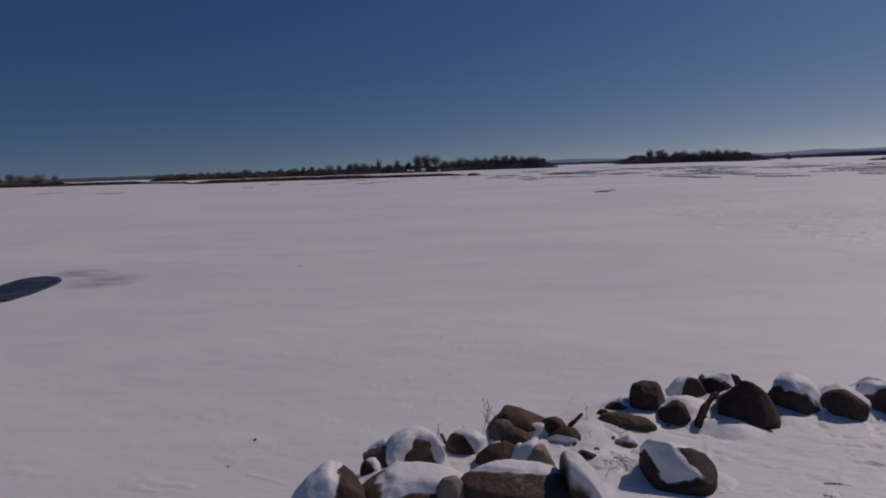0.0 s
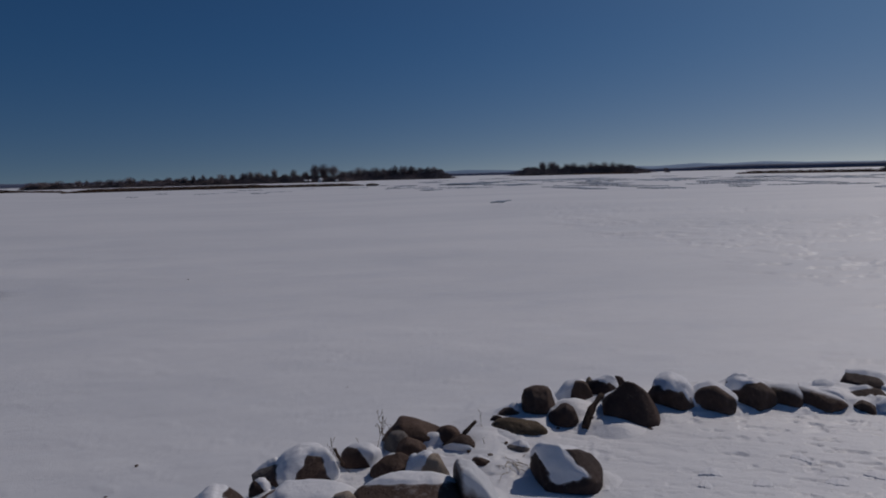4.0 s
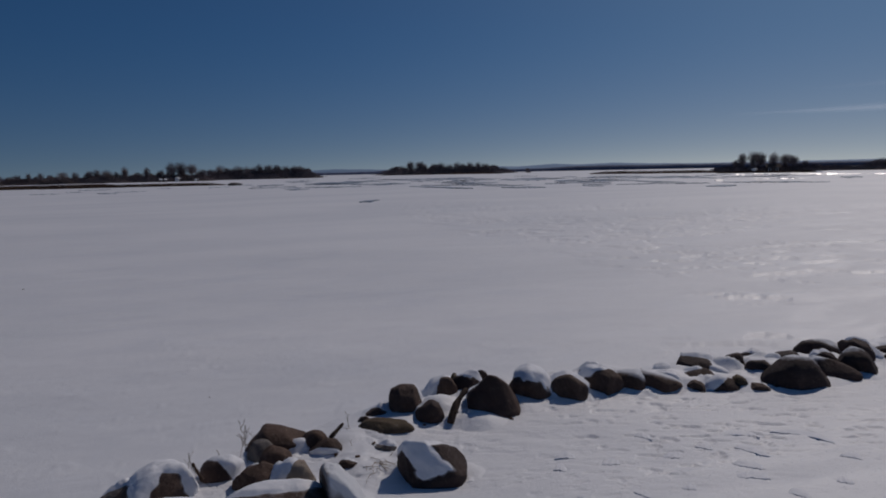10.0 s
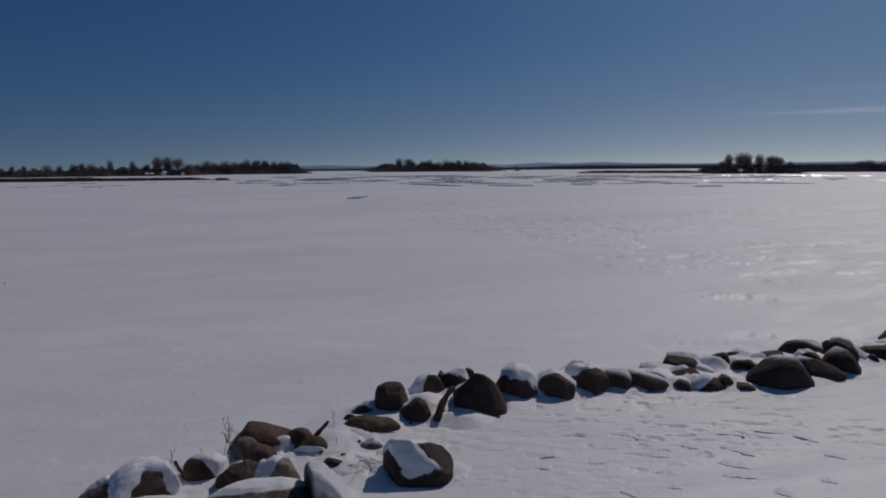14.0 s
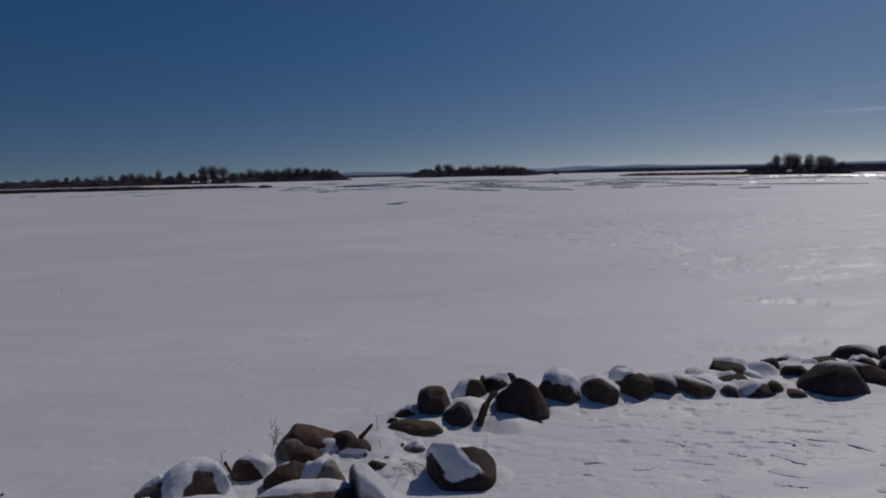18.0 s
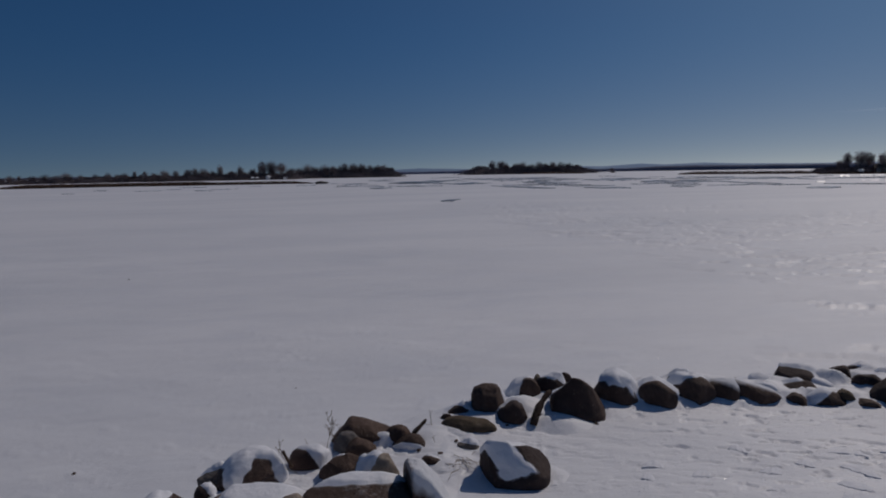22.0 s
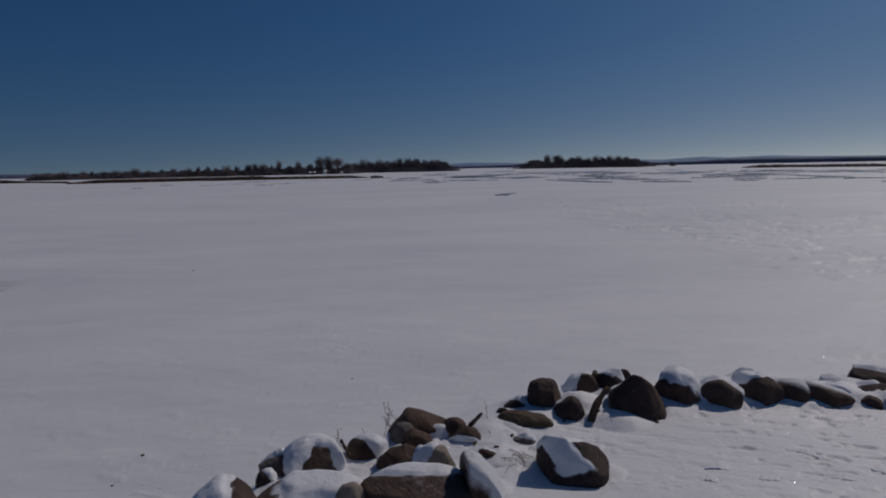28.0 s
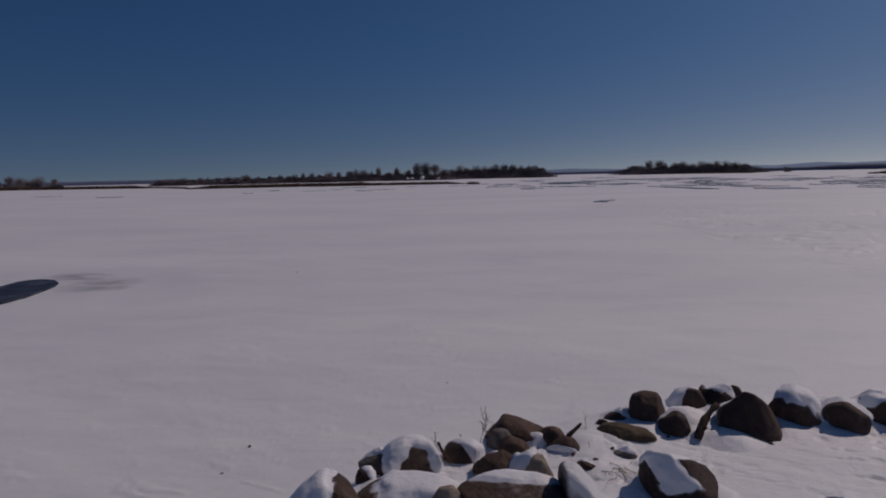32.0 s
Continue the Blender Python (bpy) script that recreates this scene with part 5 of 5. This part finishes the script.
# ---------------------------------------------------------------- glazed ice under the farm shore
def glazed_ice():
    m, n, l, b = material("glazed_ice", 0.36, 0.8)
    f = noise_node(n, l, place_vec(n, l), 0.8, 4, 0.6)
    l.new(ramp(n, l, f, [(0.3, (0.7, 0.73, 0.77)), (0.7, (0.84, 0.85, 0.87))]), b.inputs["Base Color"])
    bumped(n, l, b, [(f, 0.3, 0.05)])
    return m


GLAZE = glazed_ice()


def ice_ridge(az0, az1, rng0, rng1, tall, seed):
    """A low ridge of glazed plates of river ice, pushed up and dipping about 24 degrees to the south-south-west."""
    rnd = random.Random(seed)
    verts, faces = [], []
    long = abs(radians(az1 - az0)) * rng0
    count = max(3, int(long / 0.55))
    for k in range(count):
        f = (k + rnd.random()) / count
        a, r = radians(az0 + (az1 - az0) * f), rng0 + (rng1 - rng0) * f + rnd.uniform(-0.8, 0.8)
        up = Vector((-0.168 + rnd.gauss(0, 0.07), -0.38 + rnd.gauss(0, 0.07), 0.91)).normalized()
        side = up.cross(Vector((0, 0, 1))).normalized()
        dip = up.cross(side)
        mid = Vector((r * math.sin(a), r * math.cos(a), ICE_Z + tall * 0.45))
        w, d = rnd.uniform(0.35, 0.8), tall * rnd.uniform(0.8, 1.4)
        q = len(verts)
        for lift in (0.0, -0.09):
            for su, sv in ((-1, -1), (1, -0.8), (0.9, 1), (-0.8, 1)):
                verts.append(mid + side * su * w * rnd.uniform(0.8, 1) + dip * sv * d + up * lift)
        faces += [(q, q + 1, q + 2, q + 3), (q + 7, q + 6, q + 5, q + 4)] + [(q + m, q + 4 + m, q + 4 + (m + 1) % 4, q + (m + 1) % 4) for m in range(4)]
    ob = mesh_object("ice_ridge", verts, faces, GLAZE, smooth=False)
    return tagged(ob, "low ridge of glazed ice glaring in the sun", "ice ridge", "glazed ice ridges")


ice_ridge(43.14, 43.56, 189, 189, 0.4, 1)
ice_ridge(44.27, 49.08, 203, 198, 0.16, 2)
ice_ridge(48.70, 49.85, 184, 183, 0.5, 3)
ice_ridge(49.84, 53.14, 192, 189, 0.14, 4)
ice_ridge(54.30, 54.64, 180, 180, 0.5, 5)
ice_ridge(41.45, 41.96, 130, 130, 0.25, 6)
ice_ridge(44.50, 48.13, 144, 143, 0.08, 7)
ice_ridge(53.16, 54.21, 138, 138, 0.12, 8)
ice_ridge(37.51, 40.20, 197, 193, 0.12, 9)


# ---------------------------------------------------------------- thin cloud
def cloud_material(name, most):
    m, n, l, b = material(name, 1.0, 0.0)
    f = noise_node(n, l, place_vec(n, l, (0.6, 0.6, 6.0)), 0.0022, 5, 0.6, 0.4)
    c = n.new("ShaderNodeTexCoord")
    sep = n.new("ShaderNodeSeparateXYZ")
    l.new(c.outputs["UV"], sep.inputs[0])
    edge = ramp(n, l, sep.outputs["Y"], [(0.0, (0, 0, 0)), (0.25, (most * 0.3,) * 3), (0.4, (most * 0.9,) * 3), (0.5, (most,) * 3), (0.75, (most * 0.3,) * 3), (1.0, (0, 0, 0))])
    ends = ramp(n, l, sep.outputs["X"], [(0.0, (0, 0, 0)), (0.45, (0.8, 0.8, 0.8)), (1.0, (1, 1, 1))])
    alpha = mixed(n, l, 1.0, ramp(n, l, f, [(0.3, (0.55, 0.55, 0.55)), (0.6, (1, 1, 1))]), mixed(n, l, 1.0, edge, ends, "MULTIPLY"), "MULTIPLY")
    clear, veil, mix = n.new("ShaderNodeBsdfTransparent"), n.new("ShaderNodeBsdfTranslucent"), n.new("ShaderNodeMixShader")
    veil.inputs["Color"].default_value = (0.85, 0.87, 0.9, 1)
    l.new(alpha, mix.inputs[0])
    l.new(clear.outputs[0], mix.inputs[1])
    both = n.new("ShaderNodeAddShader")               # ice crystals scatter most light onward
    l.new(veil.outputs[0], both.inputs[0])
    l.new(veil.outputs[0], both.inputs[1])
    l.new(both.outputs[0], mix.inputs[2])
    l.new(mix.outputs[0], n["Material Output"].inputs["Surface"])
    n.remove(b)
    return m


CLOUD = cloud_material("thin_cirrus", 0.18)
VEIL = cloud_material("faint_cirrus", 0.045)


def cirrus(az0, az1, el, thick, rng, cloud):
    verts, faces = [], []
    for k in range(25):
        f = k / 24
        a, t = radians(az0 + (az1 - az0) * f), thick * (0.15 + 0.85 * f)
        for q, dr in ((-0.5, 60), (0.5, -60)):
            e = radians(el + q * t - 0.02 * f)
            r = rng + dr
            verts.append((r * math.sin(a), r * math.cos(a), EYE_Z + r * math.tan(e)))
    for k in range(24):
        faces.append((2 * k, 2 * k + 1, 2 * k + 3, 2 * k + 2))
    ob = mesh_object("cirrus_cloud", verts, faces, cloud)
    uv = ob.data.uv_layers.new(name="along")
    for loop in ob.data.loops:
        uv.data[loop.index].uv = ((loop.vertex_index // 2) / 24, loop.vertex_index % 2)
    return tagged(ob, "thin white streak of high cloud", "cloud", kind="stuff")


cirrus(42.0, 62.0, 3.93, 1.25, 4600, CLOUD)
cirrus(47.0, 64.0, 5.6, 1.4, 4600, VEIL)


# ---------------------------------------------------------------- broken edges of the wind crust on the bank
def crust_plate(x, y, wide, seed):
    """A plate of wind crust, broken off in a low ragged scarp that faces the open bank."""
    rnd = random.Random(seed)
    n, tall = 17, 0.003 + 0.007 * min(wide, 0.13)
    verts, faces = [], []
    for k in range(n):
        f = k / (n - 1)
        u, swell = (f - 0.5) * wide, math.sin(math.pi * f) ** 0.6
        v = 0.16 * wide * math.sin(2.4 * f + seed) + rnd.uniform(-0.006, 0.006)
        h = tall * swell * rnd.uniform(0.1, 1.2)
        verts += [(u, v + 0.004 * swell, -0.012), (u, v, h * 0.75), (u, v + 0.008, h), (u * 0.9, v + 0.03 + 0.05 * swell, h * 0.35), (u * 0.8, v + 0.06 + 0.1 * swell, -0.012)]
    for k in range(n - 1):
        faces += [(5 * k + q, 5 * k + 5 + q, 5 * k + 6 + q, 5 * k + 1 + q) for q in range(4)]
    ob = mesh_object("crust_plate", verts, faces, CAP)
    ob.matrix_world = pose(x, y, float(ground_height(x, y)), 0, 0, -math.degrees(math.atan2(x, y)) + rnd.uniform(-8, 8))
    return tagged(ob, "broken white plate of wind crust on the snowy bank", "snow crust", "plates of wind crust")


for seed, (x, y, wide) in enumerate([
        (1.85, 3.13, 0.127), (1.75, 3.01, 0.077), (2.44, 3.22, 0.104), (2.69, 2.98, 0.104), (2.45, 2.94, 0.133), (2.05, 2.98, 0.103),
        (2.31, 2.76, 0.071), (1.69, 2.69, 0.143), (1.99, 2.63, 0.118), (1.88, 2.56, 0.064), (2.75, 2.70, 0.167), (2.66, 2.58, 0.178),
        (3.00, 3.04, 0.238), (3.32, 2.86, 0.374), (2.72, 2.32, 0.126), (2.91, 2.84, 0.192), (3.06, 2.36, 0.084), (2.26, 2.59, 0.076),
        (1.25, 3.09, 0.045), (3.35, 2.57, 0.109)]):
    crust_plate(x, y, wide, seed)


# ---------------------------------------------------------------- frost crystals that glint on the crust
def frost_material():
    m, n, l, b = material("frost_crystal", 0.25, 1.0)
    f = noise_node(n, l, place_vec(n, l), 30.0, 3, 0.6)
    l.new(ramp(n, l, f, [(0.3, (0.8, 0.82, 0.85)), (0.7, (0.9, 0.9, 0.92))]), b.inputs["Base Color"])
    return m


def frost_crystals(count, seed):
    rnd = random.Random(seed)
    verts, faces = [], []
    spots = []
    while len(spots) < count:
        az, r = radians(rnd.uniform(-30, 60)), 2.2 + 9.0 * rnd.random() ** 1.4
        spots.append((r * math.sin(az), r * math.cos(az), r))
    zs = ground_height(np.array([p[0] for p in spots]), np.array([p[1] for p in spots]))
    for (x, y, r), z in zip(spots, zs):
        size = rnd.uniform(0.0012, 0.0021) * (0.35 + r * 0.2)
        up = Vector((rnd.gauss(0, 0.42), rnd.gauss(0, 0.42), 1)).normalized()
        side = up.orthogonal().normalized()
        other = up.cross(side)
        k = len(verts)
        for q in range(6):
            v = (side * math.cos(q * math.pi / 3) + other * math.sin(q * math.pi / 3)) * size
            for lift in (0.0, -0.0006):
                verts.append((x + v.x, y + v.y, float(z) + size * 0.45 + v.z + lift))
        faces.append(tuple(k + 2 * q for q in range(6)))
        faces += [(k + 2 * q, k + 2 * q + 1, k + 2 * ((q + 1) % 6) + 1, k + 2 * ((q + 1) % 6)) for q in range(6)]
    ob = mesh_object("frost_crystals", verts, faces, frost_material(), smooth=False)
    return tagged(ob, "scattered glinting frost crystals on the snow crust", "frost", kind="stuff")


frost_crystals(17000, 5)
